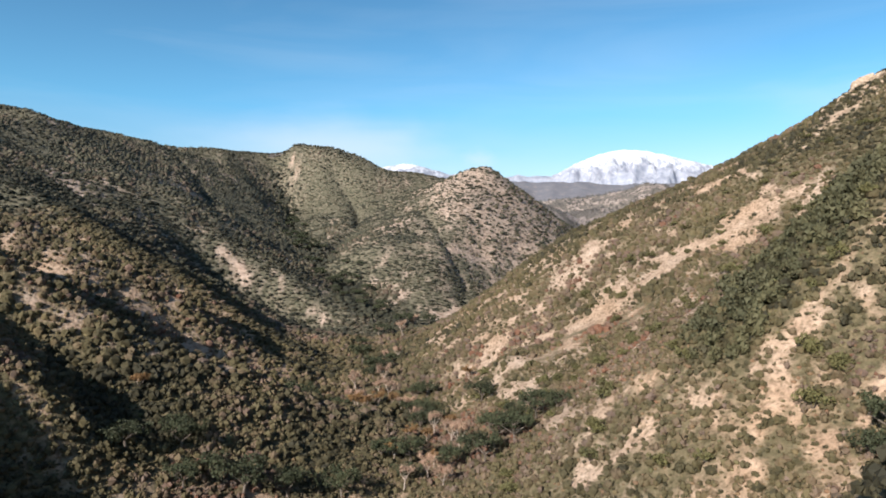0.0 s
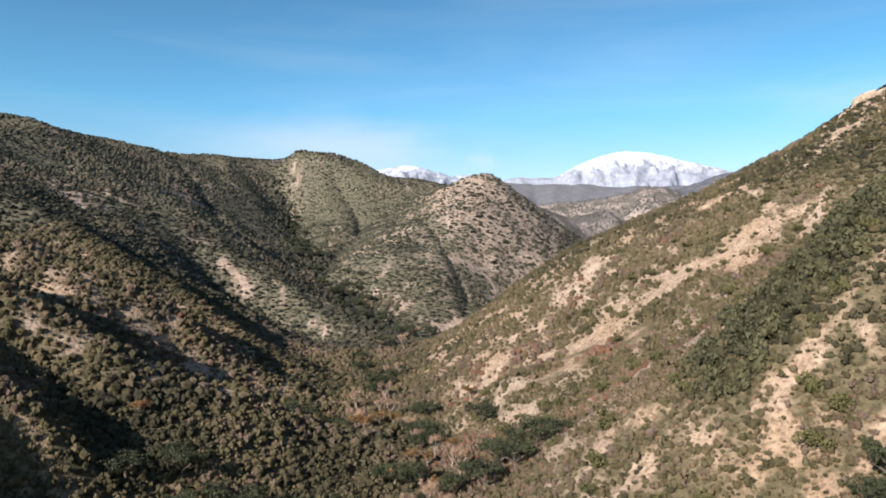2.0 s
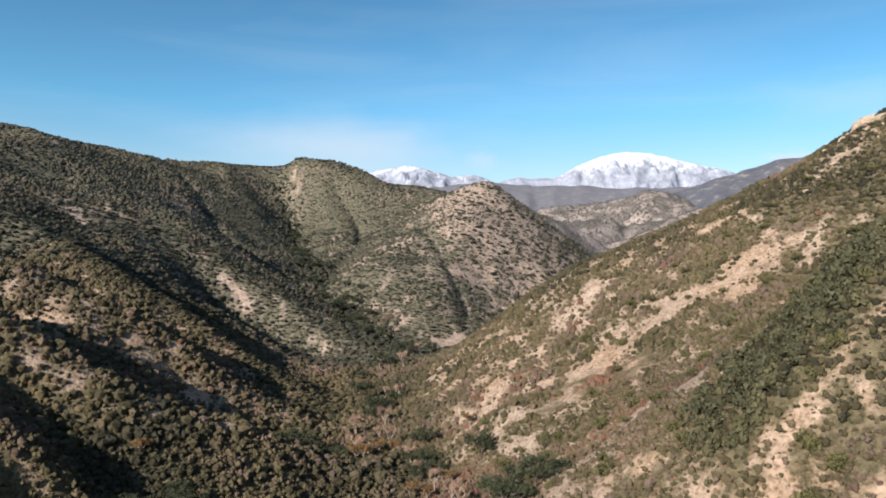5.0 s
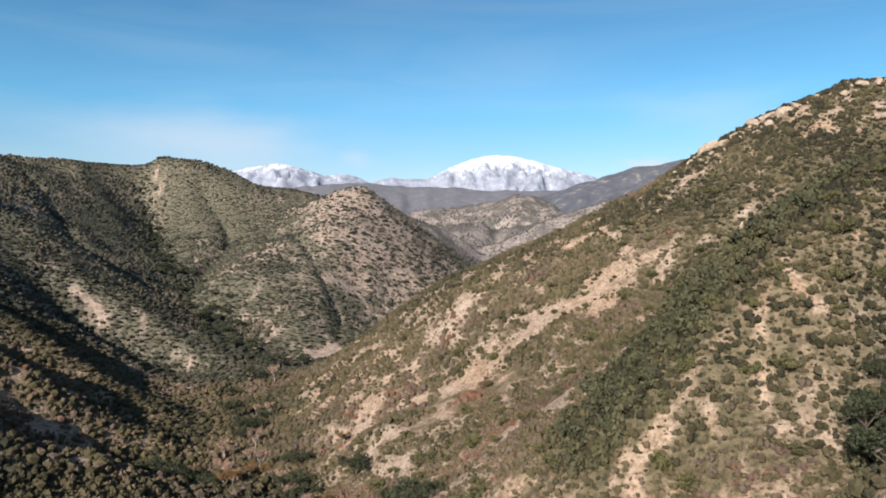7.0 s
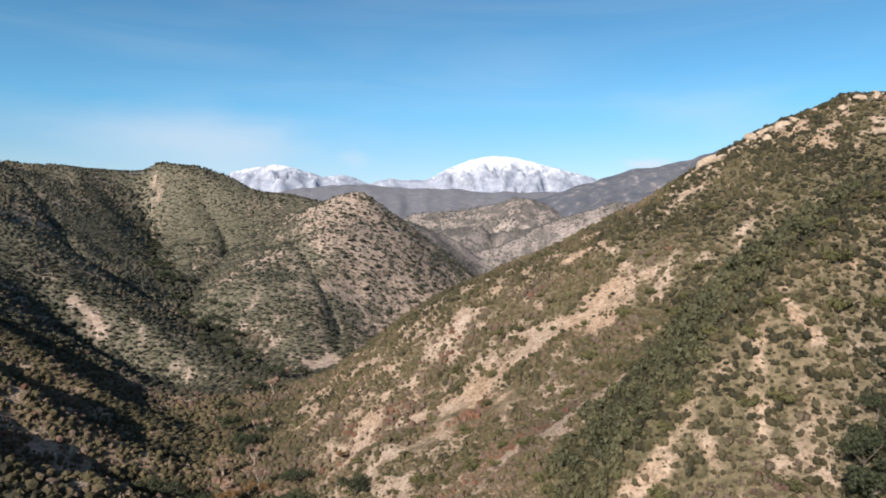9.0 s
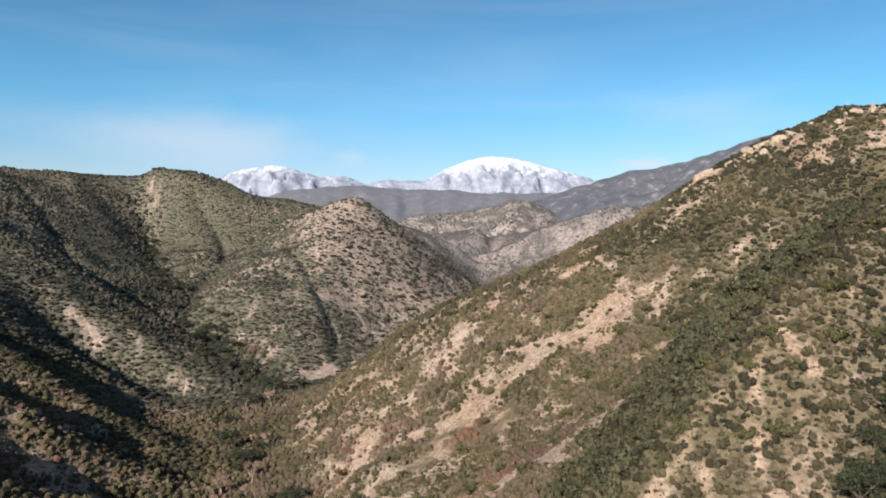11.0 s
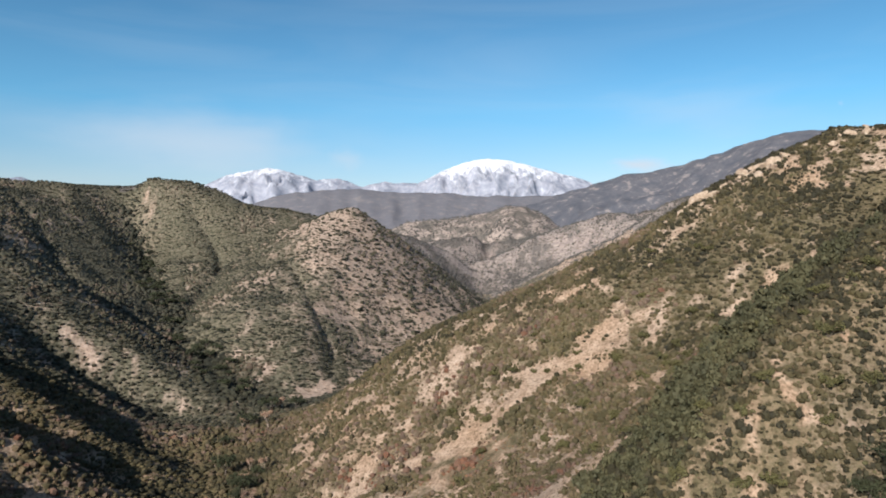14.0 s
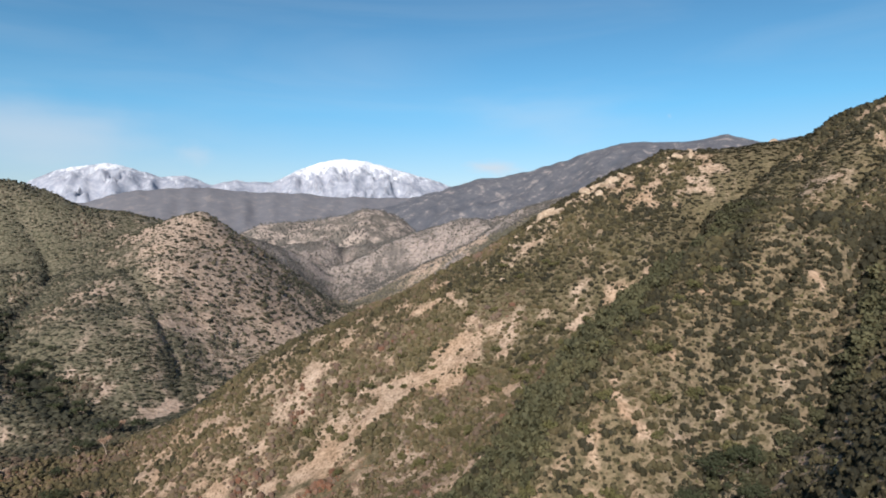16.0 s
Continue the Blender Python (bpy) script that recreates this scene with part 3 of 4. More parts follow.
def cover(px, py):
    """Share of the ground under shrubs, 0 to 1."""
    c = 0.60 + 0.10 * np.clip((px - 20) / 30, 0, 1) + 0.35 * (fractal(px, py, 30, 3, 71) - 0.5) + 0.4 * (fractal(px, py, 13, 3, 67) - 0.5) + 1.1 * (fractal(px, py, 4.5, 3, 83) - 0.5)
    left = np.clip((-10 - px) / 30, 0, 1) * np.clip((430 - py) / 60, 0, 1)
    c = c + 0.05 * left + 0.25 * np.clip((-40 - px) / 15, 0, 1) * np.clip((150 - py) / 15, 0, 1)
    c = c + 0.4 * along(px, py, TERRACE, (20, 16)) - 0.02 * np.clip(px / 8, 0, 1) * np.clip((62 - px) / 10, 0, 1) * np.clip((py - 135) / 15, 0, 1) * np.clip((265 - py) / 20, 0, 1)
    c = c + 0.08 * np.clip((-30 - px) / 40, 0, 1) * np.clip((py - 380) / 60, 0, 1)
    c = c + 0.35 * along(px, py, BREAKS["creek"][2:], (16, 14)) + 0.3 * along(px, py, BREAKS["left_branch"], (16, 12))
    c = c + 0.6 * along(px, py, WOOD, (9.5, 10)) + 0.5 * along(px, py, BREAKS["dark_gully"], (5, 5)) + 0.5 * along(px, py, NEAR_SPUR, (6, 8))
    c = c + 0.12 * np.clip((-35 - px) / 20, 0, 1) * np.clip((py - 270) / 30, 0, 1) + 0.04 * np.clip((5 - px) / 20, 0, 1) * np.clip((py - 400) / 40, 0, 1)
    c = c + np.clip((np.hypot(px, py) - 330) / 80, 0, 1) * 0.5 * (fractal(px, py, 60, 4, 131) - 0.5)
    for line, _, half in RILLS:
        c = c + 0.3 * along(px, py, line, (half, half))
    # closer dark growth in the left gullies, added to darken their shadows
    for name in ("gully_ab", "gully_bc", "gully_cd", "gully_near", "cliff_gully"):
        c = c + 0.4 * along(px, py, BREAKS[name], (6, 6))
    upper = np.clip((px - 130) / 40, 0, 1) * np.clip((py - 175) / 40, 0, 1) * np.clip((420 - py) / 60, 0, 1)
    below = np.clip((px - 45) / 12, 0, 1) * np.clip((130 - py) / 10, 0, 1)
    # dark: a shaded left slope, its shade imitated by closer cover
    dark = np.clip((-84 - px) / 12, 0, 1) * np.clip((py - 158) / 14, 0, 1) * np.clip((330 - py) / 30, 0, 1)
    c = c + 0.08 * dark
    c = np.maximum(0.66 + 1.35 * (c + 0.12 * upper + 0.04 * below + 0.07 * np.clip((px - 50) / 30, 0, 1) * np.clip((400 - py) / 60, 0, 1) - 0.6), 0.24)
    c = c - 0.62 * knob_bare(px, py) - 0.12 * np.clip((px - 70) / 40, 0, 1) * np.clip((py - 640) / 60, 0, 1)
    c = c + 0.48 * mats(px, py)
    c = c + near_right(px, py) * (0.53 - 1.0 * np.clip((fractal(px, py, 10, 3, 101, True) - 0.70) * 6, 0, 1))
    c = c + right_face(px, py) * (0.07 - 0.55 * np.clip((fractal(px, py, 14, 3, 113, True) - 0.72) * 6, 0, 1))
    ex, ey = px + 14 * (fractal(px, py, 7, 4, 23) - 0.5), py + 14 * (fractal(px, py, 7, 4, 29) - 0.5)
    c = c - 1.0 * along(ex, ey, SCAR, (9, 2.8))
    for line, width, amount in CUTS:
        c = c - amount * (1 - 0.55 * np.clip((px - 44) / 10, 0, 1) * np.clip((145 - py) / 16, 0, 1)) * along(ex, ey, line, width)
    return np.clip(c, 0, 1)


def sheet(name, verts, faces, mats, slots=None, smooth=True):
    """A mesh object out of arrays of corners and of quads or triangles."""
    me = bpy.data.meshes.new(name)
    verts, faces = np.asarray(verts, np.float32), np.asarray(faces, np.int32)
    k = faces.shape[1]
    me.vertices.add(len(verts))
    me.vertices.foreach_set("co", verts.ravel())
    me.loops.add(faces.size)
    me.loops.foreach_set("vertex_index", faces.ravel())
    me.polygons.add(len(faces))
    me.polygons.foreach_set("loop_start", np.arange(0, faces.size, k, dtype=np.int32))
    if slots is not None:
        me.polygons.foreach_set("material_index", slots.astype(np.int32))
    me.polygons.foreach_set("use_smooth", np.full(len(faces), smooth))
    for m in mats:
        me.materials.append(m)
    me.update(calc_edges=True)
    return new(name, me)


# One sheet of ground out to the horizon: rings round the camera's foot, finer where it looks.
azimuths = np.radians(np.concatenate([np.arange(-39, 62, 0.24), np.arange(62, 319, 3.5)]))
rings = np.concatenate([[0.02, 12, 25, 45], np.geomspace(60, 4900, 480)])
na, nr = len(azimuths), len(rings)
aa, rr = np.meshgrid(azimuths, rings, indexing="ij")
gx, gy = (rr * np.sin(aa)).ravel(), (rr * np.cos(aa)).ravel()
gz = height(gx, gy)
ia, ir = np.meshgrid(np.arange(na), np.arange(nr - 1), indexing="ij")
ja = (ia + 1) % na
quads = np.stack([ia * nr + ir, ia * nr + ir + 1, ja * nr + ir + 1, ja * nr + ir], -1).reshape(-1, 4)
mid_r = np.hypot(gx[quads[:, 0]], gy[quads[:, 0]])
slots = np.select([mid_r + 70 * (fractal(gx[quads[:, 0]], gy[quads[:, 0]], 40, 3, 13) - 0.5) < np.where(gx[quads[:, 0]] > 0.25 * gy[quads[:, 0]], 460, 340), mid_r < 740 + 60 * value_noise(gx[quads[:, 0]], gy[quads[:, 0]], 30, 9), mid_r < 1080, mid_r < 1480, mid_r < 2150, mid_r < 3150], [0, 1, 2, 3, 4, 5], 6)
ground = tagged(sheet("ground", np.stack([gx, gy, gz], -1), quads, [SOIL, GREY_SOIL, HAZY_CANYON_SOIL, *FAR], slots), "steep chaparral canyon hillsides of tan granite soil rising to snowy mountains", "ground", kind="structure")
shares = ground.data.attributes.new("cover", "FLOAT", "POINT")
litter = cover(gx, gy) - 0.04 * right_face(gx, gy) - 0.16 * near_right(gx, gy) - 0.22 * knob_bare(gx, gy) - 0.10 * np.clip((np.hypot(gx, gy) - 360) / 80, 0, 1) * np.clip((1 - mats(gx, gy)), 0, 1)
shares.data.foreach_set("value", litter.astype(np.float32))


# ---- shrubs ----
def clump(rng, bumps, rings_n, sides):
    """A low rounded shrub of leafy lobes, about 1 m wide and high: corners and triangles."""
    vs, fs = [], []
    for _ in range(bumps):
        c = np.array([rng.uniform(-0.28, 0.28), rng.uniform(-0.28, 0.28), rng.uniform(0.22, 0.5)]) if bumps > 1 else np.array([0, 0, 0.35])
        r = rng.uniform(0.22, 0.36) if bumps > 1 else 0.5
        base = len(vs)
        vs.append(c + [0, 0, r * rng.uniform(0.8, 1.1)])
        for i in range(1, rings_n + 1):
            t = math.pi * i / (rings_n + 0.6)
            for j in range(sides):
                p = 2 * math.pi * (j + 0.5 * i) / sides
                q = r * rng.uniform(0.62, 1.25)
                vs.append(c + [q * math.sin(t) * math.cos(p), q * math.sin(t) * math.sin(p), q * math.cos(t)])
        fs += [(base, base + 1 + j, base + 1 + (j + 1) % sides) for j in range(sides)]
        for i in range(rings_n - 1):
            a, b = base + 1 + i * sides, base + 1 + (i + 1) * sides
            for j in range(sides):
                k = (j + 1) % sides
                fs += [(a + j, b + j, a + k), (a + k, b + j, b + k)]
    return np.array(vs), np.array(fs)


def bushy(rng, lobes, sides, rings_n, sprays, leaf):
    """A rounded shrub of a few soft lobes, with small leaf sprays breaking its outline."""
    vs, fs = [], []
    for k in range(lobes):
        t = 6.2832 * (k + rng.uniform(-0.3, 0.3)) / lobes
        c = np.array([0.2 * math.cos(t), 0.2 * math.sin(t), rng.uniform(0.26, 0.4)]) if lobes > 1 else np.array([0, 0, 0.34])
        r = rng.uniform(0.27, 0.38) if lobes > 1 else 0.48
        base = len(vs)
        vs.append(c + [0, 0, r * rng.uniform(0.85, 1.05)])
        for i in range(1, rings_n + 1):
            u = math.pi * i / (rings_n + 0.7)
            for j in range(sides):
                p, q = 6.2832 * (j + 0.5 * i) / sides, r * rng.uniform(0.70, 1.2)
                vs.append(c + [q * math.sin(u) * math.cos(p), q * math.sin(u) * math.sin(p), q * math.cos(u)])
        fs += [(base, base + 1 + j, base + 1 + (j + 1) % sides) for j in range(sides)]
        for i in range(rings_n - 1):
            a, b = base + 1 + i * sides, base + 1 + (i + 1) * sides
            for j in range(sides):
                k2 = (j + 1) % sides
                fs += [(a + j, b + j, a + k2), (a + k2, b + j, b + k2)]
    v, f = np.array(vs), np.array(fs)
    mids, out = v[f].mean(1), []
    for k in range(sprays):
        p = mids[(k * 7) % len(mids)]
        d = p - [0, 0, 0.2]
        d = d / np.linalg.norm(d)
        p = p + d * rng.uniform(-0.02, 0.05) + rng.normal(0, 0.05, 3)
        u = np.cross(d, rng.normal(0, 1, 3))
        u /= np.linalg.norm(u)
        w = np.cross(d, u) + d * rng.uniform(0.2, 0.8)
        g = leaf * rng.uniform(0.6, 1.3)
        out.append([p - u * g * 0.7, p + u * g * 0.7, p + w * g])
    if out:
        t = np.array(out).reshape(-1, 3)
        v, f = np.concatenate([v, t]), np.concatenate([f, len(v) + np.arange(len(t)).reshape(-1, 3)])
    return v, f


def scatter(rng, near, far, spacing, az0=-35.0, az1=58.0, least=0.05):
    """Places on a ring of ground, one to each cell of that spacing, thinned by the cover."""
    n = int(far / spacing) + 1
    ix, iy = np.meshgrid(np.arange(-n, n), np.arange(-n, n))
    px = (ix.ravel() + rng.uniform(0, 1, ix.size)) * spacing
    py = (iy.ravel() + rng.uniform(0, 1, ix.size)) * spacing
    r, az = np.hypot(px, py), np.degrees(np.arctan2(px, py))
    edge = r + 70 * (fractal(px, py, 40, 3, 13) - 0.5)
    ok = (edge > near) & (edge < far) & (az > az0) & (az < az1) & ((r > 92) | (az > 17)) & ~((az > 25) & (r > 430) & (r < 600))
    px, py = px[ok], py[ok]
    c = cover(px, py)
    ok = rng.uniform(0, 1, len(px)) < np.clip((c - 0.10) * 1.6, least, 1)
    return px[ok], py[ok], c[ok]


def planted(name, rng, px, py, c, kinds, wide, mat, tall=(0.75, 1.15)):
    """All shrubs of one stretch in one mesh."""
    pz = height(px, py)
    vs, fs, tones, base = [], [], [], 0
    # near_right: shrubs toned down, painting in the shade on and between them
    tone = np.clip(0.5 * rng.uniform(0, 1, len(px)) + 0.8 * fractal(px, py, 22, 3, 19) - 0.15 - 0.38 * woods_and_shade(px, py) - 0.22 * along(px, py, TERRACE, (22, 20)) - 0.27 * (np.hypot(px, py) > 330) - 0.22 * np.clip(0.6 - c, 0, 0.5) / 0.5 + 0.03 * right_face(px, py) - 0.30 * near_right(px, py) - 0.24 * np.clip((px - 100) / 40, 0, 1) - 0.25 * mats(px, py) + 0.02 * np.clip((-20 - px) / 20, 0, 1) * (1 - np.clip((py - 480) / 120, 0, 1)) + 0.03 * np.clip((20 - px) / 40, 0, 1) + 0.12 * np.clip(px / 8, 0, 1) * np.clip((62 - px) / 10, 0, 1) * np.clip((py - 135) / 15, 0, 1) * np.clip((265 - py) / 20, 0, 1), 0, 1)
    pick = rng.integers(0, len(kinds), len(px))
    left = np.clip((-12 - px) / 20, 0, 1) * np.clip((c - 0.25) * 4, 0, 1)
    size = (wide[0] + (wide[1] - wide[0]) * rng.uniform(0, 1, len(px)) ** 2.2) * (0.75 + 0.5 * c) * (1 + 0.15 * along(px, py, WOOD, (9.5, 10)) + 0.1 * near_right(px, py)) * (1 + 0.1 * left + 0.2 * along(px, py, TERRACE, (20, 16)) + 0.5 * along(px, py, BREAKS["left_branch"], (9, 9)))
    turn, high = rng.uniform(0, 6.283, len(px)), rng.uniform(*tall, len(px)) * (1 - 0.6 * mats(px, py)) * (1 + 0.15 * along(px, py, WOOD, (9.5, 10)))
    for k, (kv, kf) in enumerate(kinds):
        w = np.where(pick == k)[0]
        co, si = np.cos(turn[w])[:, None], np.sin(turn[w])[:, None]
        x = px[w, None] + size[w, None] * (kv[None, :, 0] * co - kv[None, :, 1] * si)
        y = py[w, None] + size[w, None] * (kv[None, :, 0] * si + kv[None, :, 1] * co)
        z = pz[w, None] + size[w, None] * high[w, None] * (kv[None, :, 2] - 0.1)
        vs.append(np.stack([x, y, z], -1).reshape(-1, 3))
        fs.append((kf[None] + base + len(kv) * np.arange(len(w))[:, None, None]).reshape(-1, 3))
        base += len(kv) * len(w)
        tones.append(np.repeat(tone[w], len(kv)))
    ob = sheet(name, np.concatenate(vs), np.concatenate(fs), [mat], smooth=len(kinds[0][1]) < 13)
    ob.data.attributes.new("tone", "FLOAT", "POINT").data.foreach_set("value", np.concatenate(tones).astype(np.float32))
    return ob


def woods_and_shade(px, py):
    """1 in the dense dark thickets of the gullies and where shade is painted, 0 in the open."""
    w = along(px, py, WOOD, (9.5, 10))
    for line, _, half in RILLS:
        w = np.maximum(w, 0.8 * along(px, py, line, (half, half)))
    w = np.maximum(w, along(px, py, NEAR_SPUR, (6, 8)))
    w = np.maximum(w, 0.5 * np.clip((px - 130) / 40, 0, 1) * np.clip((py - 175) / 40, 0, 1) * np.clip((420 - py) / 60, 0, 1))
    # left slope: its shade is put into the shrubs' tone
    w = np.maximum(w, 0.35 * np.clip((-84 - px) / 12, 0, 1) * np.clip((py - 158) / 14, 0, 1) * np.clip((330 - py) / 30, 0, 1))
    w = np.maximum(w, 0.3 * np.clip((px - 175) / 30, 0, 1) * np.clip((300 - py) / 40, 0, 1))
    # near left corner: leaves darkened to blacken the cast shadow
    w = np.maximum(w, np.clip((-50 - px) / 10, 0, 1) * np.clip((123 - py) / 6, 0, 1))
    # gullies: dark growth, on the left toned down further to deepen shadows
    for name in ("gully_ab", "gully_bc", "gully_cd", "gully_near", "cliff_gully", "left_branch"):
        w = np.maximum(w, along(px, py, BREAKS[name], (7, 7)))
    return w


# distant leaves carry haze in their greyed colour, most of all HAZY_LEAVES
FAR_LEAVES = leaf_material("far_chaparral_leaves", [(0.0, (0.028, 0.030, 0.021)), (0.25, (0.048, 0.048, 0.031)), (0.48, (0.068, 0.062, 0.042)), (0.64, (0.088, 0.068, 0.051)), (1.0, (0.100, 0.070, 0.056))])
HAZY_LEAVES = leaf_material("hazed_leaves", [(0.0, (0.075, 0.074, 0.070)), (0.5, (0.100, 0.094, 0.084)), (1.0, (0.120, 0.100, 0.090))])
CHAPARRAL = leaf_material("chaparral_leaves", [(0.0, (0.025, 0.024, 0.014)), (0.25, (0.053, 0.047, 0.024)), (0.48, (0.081, 0.070, 0.036)), (0.64, (0.104, 0.080, 0.048)), (0.82, (0.120, 0.090, 0.072)), (1.0, (0.130, 0.066, 0.042))])
rng = np.random.default_rng(5)
near_kinds = [bushy(rng, 2, 4, 2, 14, 0.21) for _ in range(8)]
mid_kinds = [bushy(rng, 1, 5, 2, 8, 0.20) for _ in range(8)]
far_kinds = [bushy(rng, 1, 4, 2, 0, 0) for _ in range(8)]
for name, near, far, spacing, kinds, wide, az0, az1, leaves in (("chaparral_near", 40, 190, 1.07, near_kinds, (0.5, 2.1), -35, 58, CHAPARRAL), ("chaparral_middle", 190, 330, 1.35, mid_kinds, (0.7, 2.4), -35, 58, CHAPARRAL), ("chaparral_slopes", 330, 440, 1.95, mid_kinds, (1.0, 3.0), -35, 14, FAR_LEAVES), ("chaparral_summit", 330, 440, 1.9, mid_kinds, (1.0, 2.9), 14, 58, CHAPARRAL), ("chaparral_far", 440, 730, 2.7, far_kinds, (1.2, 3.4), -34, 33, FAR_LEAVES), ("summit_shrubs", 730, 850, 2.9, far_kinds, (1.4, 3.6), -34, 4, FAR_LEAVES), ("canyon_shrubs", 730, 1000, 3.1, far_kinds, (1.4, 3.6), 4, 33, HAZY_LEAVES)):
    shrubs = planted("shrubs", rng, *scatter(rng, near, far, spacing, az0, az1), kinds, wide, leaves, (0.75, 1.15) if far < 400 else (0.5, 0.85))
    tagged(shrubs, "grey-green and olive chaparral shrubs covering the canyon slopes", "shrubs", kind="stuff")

# the knob hill's face: large rounded shrubs standing apart on the pale soil
px, py, c = scatter(rng, 380, 800, 5.2, -8, 20, 1.0)
face = rng.uniform(0, 1, len(px)) < 1.5 * knob_bare(px, py) - 0.35
dotted = planted("shrubs", rng, px[face], py[face], np.full(face.sum(), 0.5), mid_kinds, (2.2, 6.2), FAR_LEAVES, (0.45, 0.7))
tagged(dotted, "large rounded brown-green shrubs dotting the bare hill face", "shrubs", kind="stuff")

# low dry tufts and subshrubs between the larger ones
tuft_kinds = [clump(rng, 1, 2, 4) for _ in range(6)]
TUFT = leaf_material("dry_tufts", [(0.0, (0.075, 0.075, 0.034)), (0.4, (0.12, 0.10, 0.052)), (0.7, (0.15, 0.095, 0.058)), (1.0, (0.15, 0.075, 0.046))])
for near, far, spacing, wide in ((55, 200, 1.25, (0.35, 1.0)), (200, 340, 2.1, (0.5, 1.3))):
    px, py, c = scatter(rng, near, far, spacing)
    few = rng.uniform(0, 1, len(px)) < 0.55 - 0.3 * np.clip((px - 60) / 20, 0, 1)
    tufts = planted("tufts", rng, px[few], py[few], c[few], tuft_kinds, wide, TUFT, (0.5, 0.8))
    tagged(tufts, "low dry brown tufts and subshrubs on the tan soil", "tufts", kind="stuff")

# the far hills' shrubs, a few leaves each
dot_kinds = [clump(rng, 1, 1, 5) for _ in range(4)]
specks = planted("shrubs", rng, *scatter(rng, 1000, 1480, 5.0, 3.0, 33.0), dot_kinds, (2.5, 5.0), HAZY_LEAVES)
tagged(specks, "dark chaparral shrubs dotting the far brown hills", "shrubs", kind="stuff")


# ---- trees ----
def part(name, verts, faces, mat, parent=None, label="", smooth=False):
    ob = sheet(name, verts, faces, [mat], smooth=smooth)
    ob.data.attributes.new("tone", "FLOAT", "POINT").data.foreach_set("value", np.full(len(verts), 0.5, np.float32))
    ob.parent = parent
    if label:
        ob["label"] = label
    return ob


def tube(vs, fs, a, b, ra, rb, sides=5):
    """Adds a tapered limb from a to b."""
    a, b = Vector(a), Vector(b)
    u = (b - a).orthogonal().normalized()
    v = (b - a).normalized().cross(u)
    base = len(vs)
    for p, r in ((a, ra), (b, rb)):
        for j in range(sides):
            t = 6.2832 * j / sides
            vs.append(tuple(p + r * (math.cos(t) * u + math.sin(t) * v)))
    for j in range(sides):
        k = (j + 1) % sides
        fs += [(base + j, base + k, base + sides + k), (base + j, base + sides + k, base + sides + j)]


def bark_material(name, dark, light):
    m, n, l, b = shader(name, 0.9)
    l.new(ramped(n, l, grain(n, l, 0.35, 5.0), [(0.35, dark), (0.65, light)]), b.inputs["Base Color"])
    bumped(n, l, b, grain(n, l, 0.12, 4.0), 0.05)
    return m


def limbs(rng, tall, spread, rad, forks):
    """Trunk and limbs of a tree: corners, triangles, and the limb ends."""
    vs, fs, ends = [], [], []
    fork = Vector((rng.uniform(-0.1, 0.1) * tall, rng.uniform(-0.1, 0.1) * tall, tall * rng.uniform(0.25, 0.4)))
    tube(vs, fs, (0, 0, -0.4), fork, rad, rad * 0.7, 7)
    for i in range(forks):
        t = 6.2832 * (i + rng.uniform(-0.3, 0.3)) / forks
        d = Vector((math.cos(t) * spread * rng.uniform(0.35, 0.6), math.sin(t) * spread * rng.uniform(0.35, 0.6), tall * rng.uniform(0.22, 0.45)))
        m = fork + d
        tube(vs, fs, fork, m, rad * 0.5, rad * 0.3)
        for _ in range(3):
            e = m + Vector((rng.uniform(-0.35, 0.35) * spread, rng.uniform(-0.35, 0.35) * spread, tall * rng.uniform(0.08, 0.3)))
            tube(vs, fs, m, e, rad * 0.28, rad * 0.08, 4)
            ends.append((m, e))
    return vs, fs, ends


def leafy(rng, ends, count, reach, leaf):
    """A crown of small leaf sprays in uneven clumps about the limb ends, with gaps."""
    tri = []
    for _, e in ends:
        c0 = np.array(e)
        for _ in range(rng.integers(2, 5)):
            c = c0 + rng.normal(0, reach * 0.55, 3) * [1, 1, 0.6]
            r = reach * rng.uniform(0.45, 0.85)
            d = rng.normal(0, 1, (count, 3))
            d /= np.linalg.norm(d, axis=1)[:, None]
            p = c + d * r * rng.uniform(0.65, 1.05, (count, 1)) * [1, 1, 0.8]
            u = np.cross(d, rng.normal(0, 1, (count, 3)))
            u /= np.linalg.norm(u, axis=1)[:, None]
            w = np.cross(d, u) + 0.5 * d
            s = leaf * rng.uniform(0.6, 1.3, (count, 1))
            tri.append(np.stack([p - u * s * 0.6, p + u * s * 0.6, p + w * s], 1))
    t = np.concatenate(tri)
    return t.reshape(-1, 3), np.arange(len(t) * 3).reshape(-1, 3)


# the wooded spur: tall leafy thicket standing above the chaparral
THICKET = leaf_material("thicket_leaves", [(0.0, (0.050, 0.052, 0.028)), (0.4, (0.082, 0.080, 0.042)), (1.0, (0.115, 0.100, 0.056))], 12.0)
thicket_kinds = [leafy(rng, [(0, (0.16, 0.10, 0.35)), (0, (-0.2, 0.02, 0.40)), (0, (0.02, -0.2, 0.52))], 30, 0.25, 0.15) for _ in range(8)]
px, py, c = scatter(rng, 60, 330, 1.9, 15, 58, 1.0)
thick = rng.uniform(0, 1, len(px)) < 0.8 * along(px, py, WOOD, (7.5, 9)) + 0.6 * along(px, py, BREAKS["dark_gully"], (4, 4))
thicket = planted("shrubs", rng, px[thick], py[thick], np.full(thick.sum(), 0.8), thicket_kinds, (1.8, 4.0), THICKET, (0.8, 1.25))
tagged(thicket, "tall dark green thicket on the crest of a spur", "shrubs", kind="stuff")

